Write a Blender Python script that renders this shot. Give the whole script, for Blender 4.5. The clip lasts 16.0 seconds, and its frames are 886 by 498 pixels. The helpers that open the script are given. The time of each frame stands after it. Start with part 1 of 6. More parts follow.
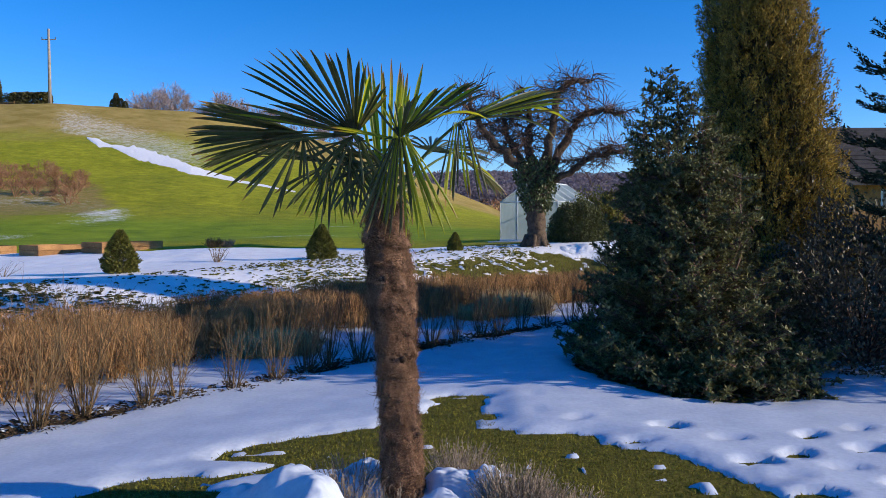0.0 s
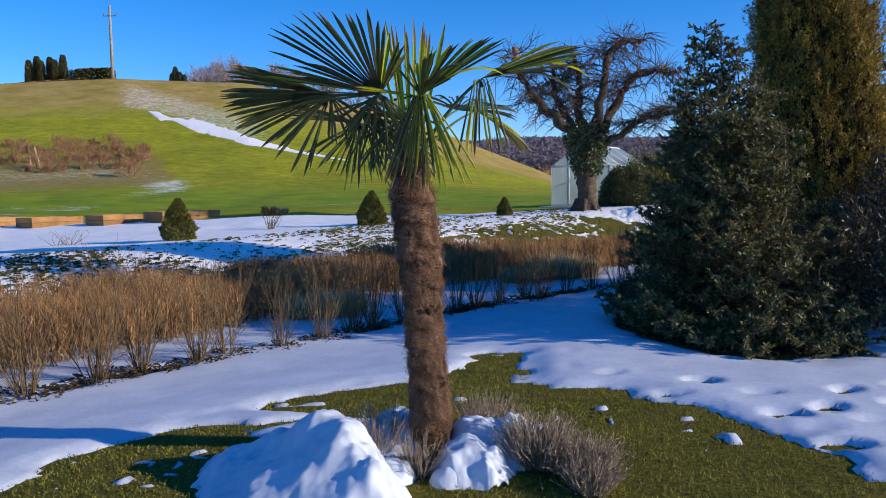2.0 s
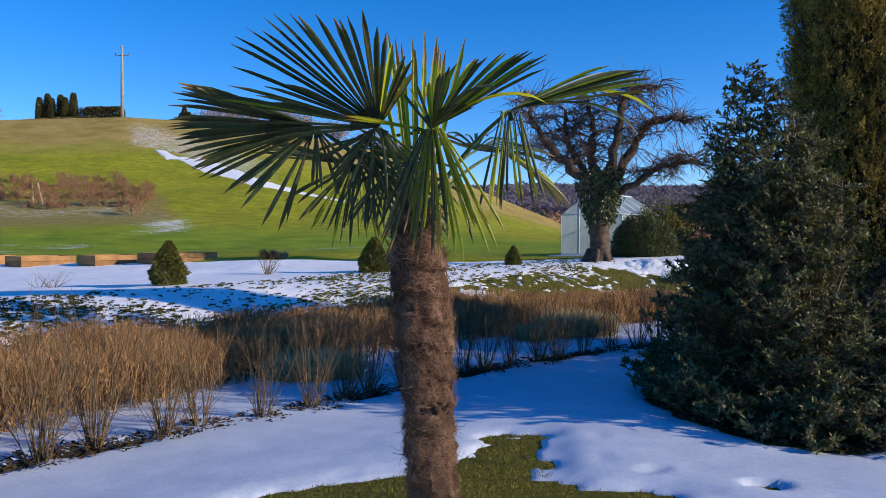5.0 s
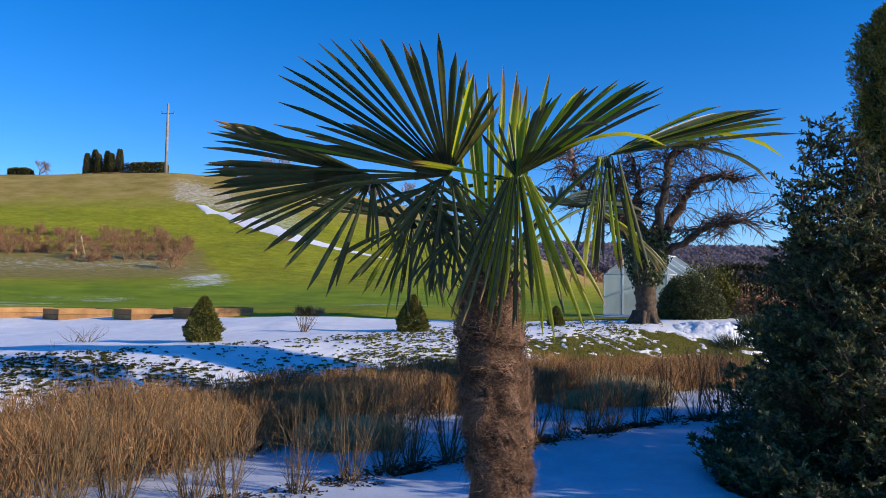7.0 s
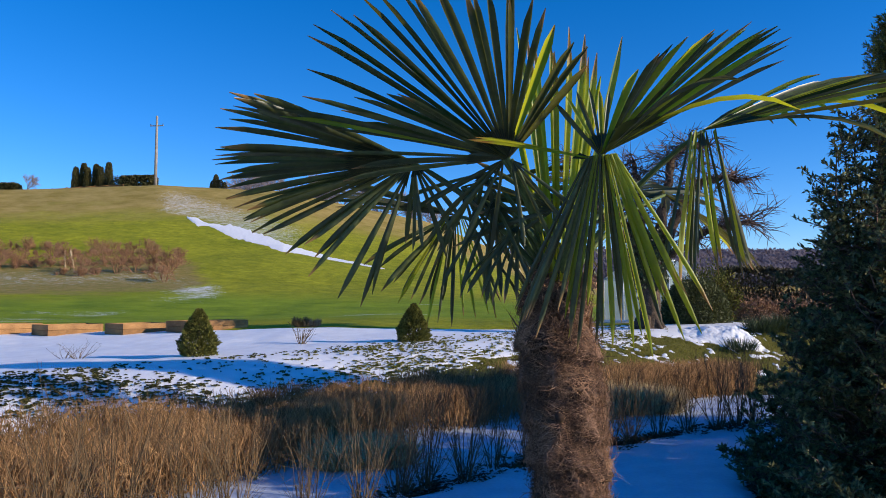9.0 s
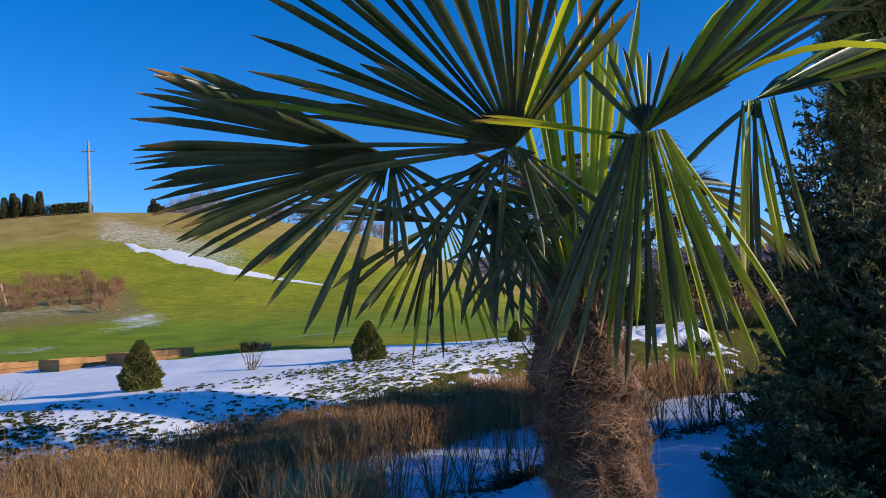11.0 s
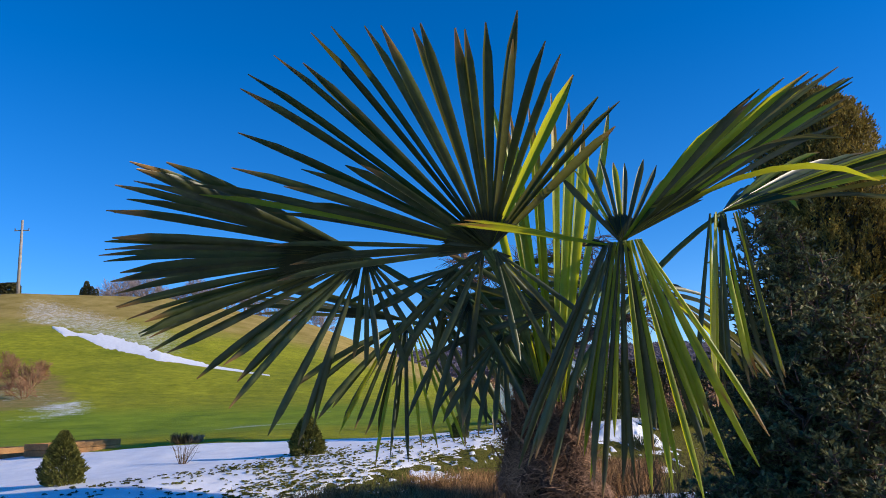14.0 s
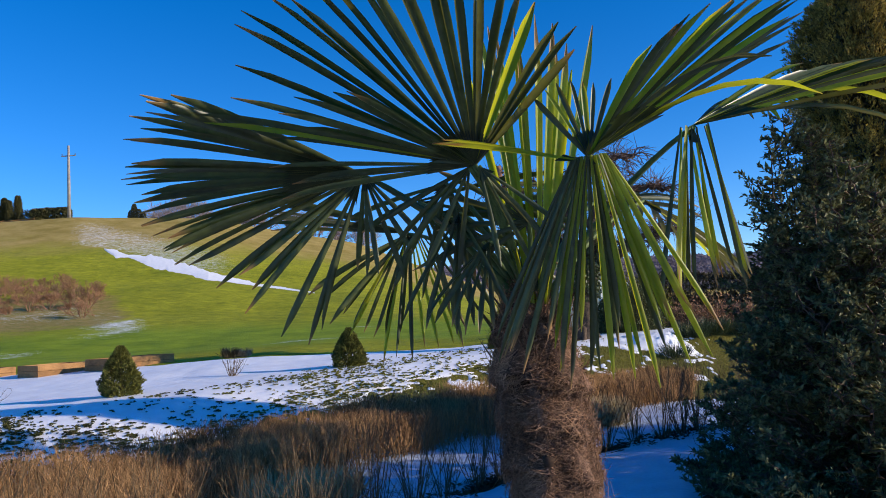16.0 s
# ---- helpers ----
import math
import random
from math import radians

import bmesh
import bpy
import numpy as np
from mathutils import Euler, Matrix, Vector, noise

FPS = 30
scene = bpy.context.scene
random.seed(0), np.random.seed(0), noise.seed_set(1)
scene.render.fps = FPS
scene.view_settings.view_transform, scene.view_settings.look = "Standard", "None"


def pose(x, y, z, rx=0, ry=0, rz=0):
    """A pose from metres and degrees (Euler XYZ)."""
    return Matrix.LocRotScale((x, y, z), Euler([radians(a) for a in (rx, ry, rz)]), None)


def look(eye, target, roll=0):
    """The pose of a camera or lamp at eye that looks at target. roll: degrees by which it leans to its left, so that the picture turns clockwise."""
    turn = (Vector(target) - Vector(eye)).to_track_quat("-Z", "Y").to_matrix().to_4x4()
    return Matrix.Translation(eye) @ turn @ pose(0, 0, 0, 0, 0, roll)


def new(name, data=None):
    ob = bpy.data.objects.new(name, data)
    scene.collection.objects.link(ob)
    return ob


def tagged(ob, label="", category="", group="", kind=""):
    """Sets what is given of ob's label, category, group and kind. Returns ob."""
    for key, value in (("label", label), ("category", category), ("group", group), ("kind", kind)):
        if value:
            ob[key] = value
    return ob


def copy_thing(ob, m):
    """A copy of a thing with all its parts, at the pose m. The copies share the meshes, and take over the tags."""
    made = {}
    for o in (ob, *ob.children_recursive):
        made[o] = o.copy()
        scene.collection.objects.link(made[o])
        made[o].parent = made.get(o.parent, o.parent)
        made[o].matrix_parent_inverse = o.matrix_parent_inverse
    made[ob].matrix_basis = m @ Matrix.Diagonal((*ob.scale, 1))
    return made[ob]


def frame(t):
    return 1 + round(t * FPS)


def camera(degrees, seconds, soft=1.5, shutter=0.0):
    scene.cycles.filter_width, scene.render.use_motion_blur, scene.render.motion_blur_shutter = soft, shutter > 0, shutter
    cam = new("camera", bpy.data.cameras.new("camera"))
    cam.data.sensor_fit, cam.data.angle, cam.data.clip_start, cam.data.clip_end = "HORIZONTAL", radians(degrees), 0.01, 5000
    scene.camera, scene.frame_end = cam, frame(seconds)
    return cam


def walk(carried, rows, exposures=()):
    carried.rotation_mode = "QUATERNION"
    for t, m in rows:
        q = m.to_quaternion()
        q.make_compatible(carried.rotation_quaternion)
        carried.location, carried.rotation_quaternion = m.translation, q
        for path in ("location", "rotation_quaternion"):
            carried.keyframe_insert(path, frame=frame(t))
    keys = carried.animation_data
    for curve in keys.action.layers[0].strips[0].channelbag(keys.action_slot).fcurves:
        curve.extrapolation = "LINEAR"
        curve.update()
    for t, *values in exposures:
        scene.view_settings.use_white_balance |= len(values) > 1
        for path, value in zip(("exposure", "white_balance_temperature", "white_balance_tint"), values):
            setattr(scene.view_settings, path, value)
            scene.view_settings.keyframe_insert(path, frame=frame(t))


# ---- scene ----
cam = camera(60.0, 16.0, soft=0.9)
PATH = [
    (0, (0.018, -0.06, 1.502), (0.011, 1.938, 1.434), -0.2),
    (0.5, (0.106, -0.125, 1.485), (0.022, 1.872, 1.418), -0.2),
    (1, (0.146, -0.174, 1.467), (0.027, 1.818, 1.346), -0.4),
    (1.5, (0.165, -0.184, 1.456), (0.005, 1.805, 1.323), -0.9),
    (2, (0.186, -0.179, 1.439), (0.033, 1.81, 1.289), -1.0),
    (2.5, (0.185, -0.167, 1.439), (0.037, 1.826, 1.357), -0.3),
    (3, (0.146, -0.082, 1.444), (-0.021, 1.91, 1.391), -0.1),
    (3.2, (0.113, 0.006, 1.46), (-0.043, 1.999, 1.4), 0.2),
    (5.3, (0.075, 0.838, 1.518), (-0.092, 2.831, 1.496), 0.2),
    (5.5, (0.094, 0.882, 1.521), (-0.091, 2.873, 1.522), 0.2),
    (6, (0.098, 0.963, 1.532), (-0.141, 2.949, 1.553), -0.3),
    (6.5, (0.027, 1.081, 1.542), (-0.235, 3.063, 1.6), 0.3),
    (7, (-0.119, 1.244, 1.555), (-0.372, 3.225, 1.666), 1.0),
    (7.5, (-0.26, 1.398, 1.57), (-0.45, 3.382, 1.743), 0.5),
    (8, (-0.32, 1.475, 1.566), (-0.477, 3.462, 1.73), 0.3),
    (8.5, (-0.342, 1.519, 1.556), (-0.529, 3.505, 1.699), 0.4),
    (8.7, (-0.35, 1.563, 1.547), (-0.575, 3.545, 1.684), 0.2),
    (10.8, (-0.489, 2.057, 1.58), (-0.632, 4.048, 1.709), -3.2),
    (11, (-0.518, 2.087, 1.588), (-0.609, 4.078, 1.749), -3.3),
    (11.5, (-0.59, 2.15, 1.585), (-0.549, 4.138, 1.799), -2.9),
    (12, (-0.65, 2.187, 1.596), (-0.498, 4.164, 1.857), -2.2),
    (12.5, (-0.666, 2.177, 1.618), (-0.445, 4.131, 1.985), -2.2),
    (13, (-0.642, 2.149, 1.623), (-0.454, 4.09, 2.069), -2.2),
    (13.4, (-0.616, 2.136, 1.614), (-0.464, 4.073, 2.086), -1.5),
    (13.5, (-0.611, 2.125, 1.615), (-0.47, 4.066, 2.077), -2.0),
    (14, (-0.589, 2.085, 1.613), (-0.519, 4.046, 2.001), -2.4),
    (14.5, (-0.56, 2.036, 1.611), (-0.536, 4.003, 1.967), -2.9),
    (15, (-0.516, 1.983, 1.609), (-0.464, 3.959, 1.914), -3.9),
    (15.5, (-0.476, 1.932, 1.605), (-0.484, 3.916, 1.856), -3.8),
    (16, (-0.472, 1.93, 1.58), (-0.517, 3.921, 1.757), -3.1),
]
walk(cam, [(t, look(eye, target, roll)) for t, eye, target, roll in PATH], exposures=((0.0, 0.55), (5.3, 0.53), (8.7, 0.5), (12.0, 0.5), (16.0, 0.55)))

# ---------------------------------------------------------------- light
SUN_AZ, SUN_EL = -11.0, 18.5
world = bpy.data.worlds.new("winter_sky")
scene.world = world
world.use_nodes = True
wn = world.node_tree
wn.nodes.clear()
sky = wn.nodes.new("ShaderNodeTexSky")
sky.sky_type = "NISHITA"
sky.sun_disc = False
sky.sun_elevation = radians(SUN_EL)
sky.sun_rotation = radians(90 - SUN_AZ)
sky.altitude = 2000
sky.air_density, sky.dust_density, sky.ozone_density = 1.0, 0.25, 3.0
hue = wn.nodes.new("ShaderNodeHueSaturation")
hue.inputs["Saturation"].default_value = 1.36
tint = wn.nodes.new("ShaderNodeMix")
tint.data_type, tint.blend_type = "RGBA", "MULTIPLY"
tint.inputs[0].default_value = 1.0
tint.inputs[7].default_value = (0.92, 0.945, 1.18, 1)
bg = wn.nodes.new("ShaderNodeBackground")
bg.inputs["Strength"].default_value = 0.118
wo = wn.nodes.new("ShaderNodeOutputWorld")
wn.links.new(sky.outputs[0], hue.inputs["Color"])
wn.links.new(hue.outputs[0], tint.inputs[6])
wn.links.new(tint.outputs[2], bg.inputs["Color"])
wn.links.new(bg.outputs[0], wo.inputs["Surface"])

sun_data = bpy.data.lights.new("sun", "SUN")
sun_data.energy, sun_data.angle, sun_data.color = 3.7, radians(0.53), (1.0, 0.86, 0.68)
sun = new("sun", sun_data)
az, el = radians(SUN_AZ), radians(SUN_EL)
SUN_DIR = Vector((math.cos(az) * math.cos(el), math.sin(az) * math.cos(el), math.sin(el)))
sun.matrix_world = look((30 * SUN_DIR.x, 30 * SUN_DIR.y, 30 * SUN_DIR.z), (0, 0, 0))

# ---------------------------------------------------------------- materials
def nodes_of(m):
    m.use_nodes = True
    nt = m.node_tree
    return nt, nt.nodes["Principled BSDF"]


def surface(name, dark, light, scale=6.0, rough=0.8, bump=0.3, fine=60.0, island=0.0, through_light=0.0, tint=None, spec=0.3, coords="Object", bump_dist=0.01):
    """Two scales of noise between a dark and a light colour, with fine relief; island: how far single pieces differ in brightness."""
    m = bpy.data.materials.new(name)
    nt, p = nodes_of(m)
    L = nt.links.new
    tc = nt.nodes.new("ShaderNodeTexCoord")
    n1 = nt.nodes.new("ShaderNodeTexNoise")
    n1.inputs["Scale"].default_value, n1.inputs["Detail"].default_value = scale, 5
    n2 = nt.nodes.new("ShaderNodeTexNoise")
    n2.inputs["Scale"].default_value, n2.inputs["Detail"].default_value = fine, 4
    L(tc.outputs[coords], n1.inputs["Vector"])
    L(tc.outputs[coords], n2.inputs["Vector"])
    add = nt.nodes.new("ShaderNodeMath")
    add.operation = "MULTIPLY_ADD"
    add.inputs[1].default_value = 0.45
    L(n2.outputs["Fac"], add.inputs[0])
    half = nt.nodes.new("ShaderNodeMath")
    half.operation = "MULTIPLY"
    half.inputs[1].default_value = 0.55
    L(n1.outputs["Fac"], half.inputs[0])
    L(half.outputs[0], add.inputs[2])
    ramp = nt.nodes.new("ShaderNodeValToRGB")
    ramp.color_ramp.elements[0].position, ramp.color_ramp.elements[1].position = 0.36, 0.64
    ramp.color_ramp.elements[0].color, ramp.color_ramp.elements[1].color = (*dark, 1), (*light, 1)
    if tint:
        e = ramp.color_ramp.elements.new(0.5)
        e.color = (*tint, 1)
    L(add.outputs[0], ramp.inputs["Fac"])
    out = ramp.outputs["Color"]
    if island > 0:
        geo = nt.nodes.new("ShaderNodeNewGeometry")
        info = nt.nodes.new("ShaderNodeObjectInfo")
        mixr = nt.nodes.new("ShaderNodeMath")
        mixr.operation = "ADD"
        L(geo.outputs["Random Per Island"], mixr.inputs[0])
        L(info.outputs["Random"], mixr.inputs[1])
        fr = nt.nodes.new("ShaderNodeMath")
        fr.operation = "FRACT"
        L(mixr.outputs[0], fr.inputs[0])
        mr = nt.nodes.new("ShaderNodeMapRange")
        mr.inputs["To Min"].default_value, mr.inputs["To Max"].default_value = 1 - island, 1 + island
        L(fr.outputs[0], mr.inputs["Value"])
        hs = nt.nodes.new("ShaderNodeHueSaturation")
        L(mr.outputs[0], hs.inputs["Value"])
        L(out, hs.inputs["Color"])
        out = hs.outputs["Color"]
    L(out, p.inputs["Base Color"])
    p.inputs["Roughness"].default_value = rough
    p.inputs["Specular IOR Level"].default_value = spec
    if bump > 0:
        b = nt.nodes.new("ShaderNodeBump")
        b.inputs["Strength"].default_value, b.inputs["Distance"].default_value = bump, bump_dist
        L(add.outputs[0], b.inputs["Height"])
        L(b.outputs[0], p.inputs["Normal"])
    if through_light > 0:
        tr = nt.nodes.new("ShaderNodeBsdfTranslucent")
        L(out, tr.inputs["Color"])
        ms = nt.nodes.new("ShaderNodeMixShader")
        ms.inputs[0].default_value = through_light
        L(p.outputs[0], ms.inputs[1])
        L(tr.outputs[0], ms.inputs[2])
        L(ms.outputs[0], nt.nodes["Material Output"].inputs["Surface"])
    return m


def leaf_mat(name, dark, light, rough=0.4, island=0.35, through_light=0.25, spec=0.5):
    return surface(name, dark, light, scale=9, rough=rough, bump=0.15, fine=45, island=island, through_light=through_light, spec=spec)


# blue light of the sky is mixed into this snow's grey
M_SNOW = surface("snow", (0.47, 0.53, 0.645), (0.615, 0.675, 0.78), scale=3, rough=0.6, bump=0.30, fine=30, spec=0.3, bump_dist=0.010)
# paler copy for terrace and hill snow, sunlight put into the colour
M_SUNLIT_SNOW = surface("sunlit_snow", (0.80, 0.80, 0.82), (0.93, 0.93, 0.94), scale=3, rough=0.6, bump=0.5, fine=60, spec=0.3, bump_dist=0.02)
M_FIBRE = surface("palm_fibre", (0.036, 0.018, 0.011), (0.42, 0.245, 0.15), scale=8, rough=0.95, bump=0.6, fine=120, island=0.45)
M_TRUNK = surface("palm_trunk", (0.030, 0.016, 0.011), (0.24, 0.135, 0.085), scale=10, rough=0.95, bump=0.9, fine=110, bump_dist=0.02)


def palm_leaf(name, dark, light, glow, share, dry_from=0.86):
    """Leathery fan segment: dull upper skin, yellow-green where light comes through, a dry brown end of uneven length."""
    m = leaf_mat(name, dark, light, rough=0.40, island=0.45, through_light=share, spec=0.5)
    nt = m.node_tree
    p = nt.nodes["Principled BSDF"]
    tr = [q for q in nt.nodes if q.bl_idname == "ShaderNodeBsdfTranslucent"][0]
    skin = p.inputs["Base Color"].links[0].from_socket
    at = nt.nodes.new("ShaderNodeAttribute")
    at.attribute_name = "along"
    info = nt.nodes.new("ShaderNodeObjectInfo")
    mr = nt.nodes.new("ShaderNodeMapRange")
    mr.inputs["To Min"].default_value, mr.inputs["To Max"].default_value = dry_from, 1.06
    nt.links.new(info.outputs["Random"], mr.inputs["Value"])
    d = nt.nodes.new("ShaderNodeMath")
    d.operation = "SUBTRACT"
    nt.links.new(at.outputs["Fac"], d.inputs[0])
    nt.links.new(mr.outputs[0], d.inputs[1])
    k = nt.nodes.new("ShaderNodeMapRange")
    k.inputs["From Min"].default_value, k.inputs["From Max"].default_value = -0.05, 0.04
    nt.links.new(d.outputs[0], k.inputs["Value"])
    for colour, socket, dry in ((skin, p.inputs["Base Color"], (0.36, 0.19, 0.06)), (None, tr.inputs["Color"], (0.55, 0.28, 0.06))):
        x = nt.nodes.new("ShaderNodeMix")
        x.data_type = "RGBA"
        nt.links.new(k.outputs[0], x.inputs[0])
        if colour is None:
            x.inputs[6].default_value = (*glow, 1)
        else:
            nt.links.new(colour, x.inputs[6])
        x.inputs[7].default_value = (*dry, 1)
        nt.links.new(x.outputs[2], socket)
    return m


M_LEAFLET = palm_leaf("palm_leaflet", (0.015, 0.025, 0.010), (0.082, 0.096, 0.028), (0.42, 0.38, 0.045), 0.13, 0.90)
# yellow copy of the leaflet, with sunlight put into its colour
M_LEAFLET_SUNLIT = palm_leaf("palm_leaflet_sunlit", (0.14, 0.18, 0.014), (0.40, 0.41, 0.035), (0.72, 0.72, 0.03), 0.50, 0.84)
M_PLATE = leaf_mat("palm_blade", (0.018, 0.032, 0.012), (0.052, 0.072, 0.022), rough=0.4, island=0.1, through_light=0.03)
M_STUB = surface("cut_stalk", (0.016, 0.010, 0.007), (0.09, 0.05, 0.03), scale=20, rough=0.95, bump=0.4)
M_PETIOLE = surface("petiole", (0.045, 0.08, 0.024), (0.13, 0.17, 0.05), scale=12, rough=0.5, bump=0.2)
M_HEDGE = surface("brown_twigs", (0.195, 0.104, 0.044), (0.46, 0.268, 0.118), scale=2.0, rough=0.9, bump=0.0, fine=20, island=0.65)
M_STEM = surface("bare_stems", (0.066, 0.042, 0.022), (0.21, 0.138, 0.066), scale=6, rough=0.85, bump=0.2, island=0.35)
M_LITTER = surface("leaf_litter", (0.03, 0.022, 0.014), (0.10, 0.065, 0.035), scale=10, rough=0.95, bump=0.3, island=0.6)
M_DRYGRASS = surface("dry_grass", (0.46, 0.34, 0.16), (0.74, 0.58, 0.33), scale=6, rough=0.85, bump=0.1, island=0.3, through_light=0.2)
M_BROADLEAF = leaf_mat("dark_glossy_leaf", (0.062, 0.066, 0.026), (0.25, 0.24, 0.095), rough=0.5, island=0.5, through_light=0.28, spec=0.35)
M_COLUMN = surface("column_foliage", (0.10, 0.085, 0.024), (0.46, 0.32, 0.06), scale=4.5, rough=0.75, bump=0.1, fine=25, island=0.5, through_light=0.2)
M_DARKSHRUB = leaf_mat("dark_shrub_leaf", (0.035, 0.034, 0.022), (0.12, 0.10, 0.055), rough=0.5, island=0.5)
M_CONIFER = surface("dwarf_conifer", (0.060, 0.066, 0.016), (0.25, 0.235, 0.045), scale=8, rough=0.8, bump=0.1, island=0.4, through_light=0.15)
M_BARK = surface("old_bark", (0.035, 0.025, 0.018), (0.15, 0.105, 0.072), scale=9, rough=0.95, bump=1.0, fine=50, bump_dist=0.03)
M_TWIG = surface("twigs", (0.06, 0.036, 0.028), (0.18, 0.11, 0.082), scale=5, rough=0.9, bump=0.1, island=0.3)
M_IVY = leaf_mat("ivy", (0.03, 0.045, 0.016), (0.12, 0.15, 0.045), rough=0.38, island=0.5)
M_BOXHEDGE = leaf_mat("clipped_hedge", (0.035, 0.048, 0.016), (0.13, 0.14, 0.04), rough=0.6, island=0.45)
M_PLANK = surface("weathered_plank", (0.19, 0.095, 0.038), (0.42, 0.225, 0.085), scale=3, rough=0.85, bump=0.4, fine=30, island=0.3)
M_SOIL = surface("soil", (0.02, 0.015, 0.01), (0.07, 0.048, 0.03), scale=12, rough=1.0, bump=0.8, fine=60, bump_dist=0.03)
M_GREYWOOD = surface("grey_pole_wood", (0.22, 0.19, 0.17), (0.42, 0.38, 0.35), scale=2, rough=0.9, bump=0.3, fine=25)
M_ALU = surface("greenhouse_frame", (0.66, 0.68, 0.70), (0.80, 0.82, 0.83), scale=5, rough=0.45, bump=0.05)
M_LAVENDER = surface("lavender_stalk", (0.15, 0.115, 0.085), (0.42, 0.33, 0.24), scale=12, rough=0.95, bump=0.1, island=0.4)
M_CYPRESS = surface("far_cypress", (0.03, 0.034, 0.012), (0.12, 0.105, 0.034), scale=0.8, rough=0.9, bump=0.1, fine=6, island=0.5)
# mauve haze of distance is put into both far colours
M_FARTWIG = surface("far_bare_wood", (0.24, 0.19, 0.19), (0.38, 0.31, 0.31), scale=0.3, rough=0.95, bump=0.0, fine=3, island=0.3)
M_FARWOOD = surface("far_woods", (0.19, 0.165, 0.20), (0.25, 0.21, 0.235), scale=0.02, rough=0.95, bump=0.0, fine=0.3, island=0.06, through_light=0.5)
M_STAKE = surface("pale_stake", (0.42, 0.30, 0.17), (0.62, 0.47, 0.28), scale=2, rough=0.9, bump=0.1)
M_REDSHRUB = surface("reddish_brush", (0.22, 0.11, 0.06), (0.46, 0.26, 0.15), scale=0.8, rough=0.9, bump=0.0, fine=5, island=0.35)
M_STRAP = leaf_mat("strap_leaf", (0.018, 0.034, 0.014), (0.06, 0.09, 0.035), rough=0.45, island=0.4)
M_PINEROPE = surface("araucaria_scales", (0.012, 0.022, 0.012), (0.04, 0.065, 0.03), scale=15, rough=0.55, bump=0.2, island=0.4)
M_ROOF = surface("dark_roof", (0.05, 0.045, 0.045), (0.12, 0.10, 0.10), scale=2, rough=0.8, bump=0.2)
M_WALLP = surface("pale_render", (0.5, 0.46, 0.42), (0.62, 0.58, 0.53), scale=1, rough=0.9, bump=0.1)
M_BRICK = surface("brick_red", (0.25, 0.12, 0.08), (0.40, 0.22, 0.15), scale=8, rough=0.9, bump=0.2)
M_GRASS = surface("winter_grass", (0.085, 0.095, 0.010), (0.30, 0.27, 0.04), scale=4, rough=0.8, bump=0.0, fine=20, island=0.45, through_light=0.25)
# darker grass for the bank's shadow, shade put into its colour
M_TUFT = surface("shaded_tuft", (0.028, 0.032, 0.010), (0.13, 0.125, 0.03), scale=4, rough=0.9, bump=0.0, fine=20, island=0.45, through_light=0.15)
M_WIRE = surface("wire", (0.06, 0.06, 0.065), (0.10, 0.10, 0.11), rough=0.6, bump=0.0)

M_GLASS = surface("dark_window_glass", (0.02, 0.025, 0.03), (0.035, 0.04, 0.05), scale=1, rough=0.06, bump=0.0, spec=0.6)

# frosted greenhouse sheet
M_PANE = bpy.data.materials.new("twinwall_pane")
_nt, _p = nodes_of(M_PANE)
_p.inputs["Base Color"].default_value = (0.42, 0.50, 0.54, 1)
_p.inputs["Roughness"].default_value = 0.28
_tr = _nt.nodes.new("ShaderNodeBsdfTranslucent")
_tr.inputs["Color"].default_value = (0.50, 0.58, 0.60, 1)
_tp = _nt.nodes.new("ShaderNodeBsdfTransparent")
_tp.inputs["Color"].default_value = (0.85, 0.92, 0.94, 1)
_m1 = _nt.nodes.new("ShaderNodeMixShader")
_m1.inputs[0].default_value = 0.5
_m2 = _nt.nodes.new("ShaderNodeMixShader")
_wv = _nt.nodes.new("ShaderNodeTexNoise")
_wv.inputs["Scale"].default_value = 2.5
_mr = _nt.nodes.new("ShaderNodeMapRange")
_mr.inputs["To Min"].default_value, _mr.inputs["To Max"].default_value = 0.30, 0.55
_nt.links.new(_wv.outputs["Fac"], _mr.inputs["Value"])
_nt.links.new(_mr.outputs[0], _m2.inputs[0])
_nt.links.new(_p.outputs[0], _m1.inputs[1])
_nt.links.new(_tr.outputs[0], _m1.inputs[2])
_nt.links.new(_m1.outputs[0], _m2.inputs[1])
_nt.links.new(_tp.outputs[0], _m2.inputs[2])
_nt.links.new(_m2.outputs[0], _nt.nodes["Material Output"].inputs["Surface"])


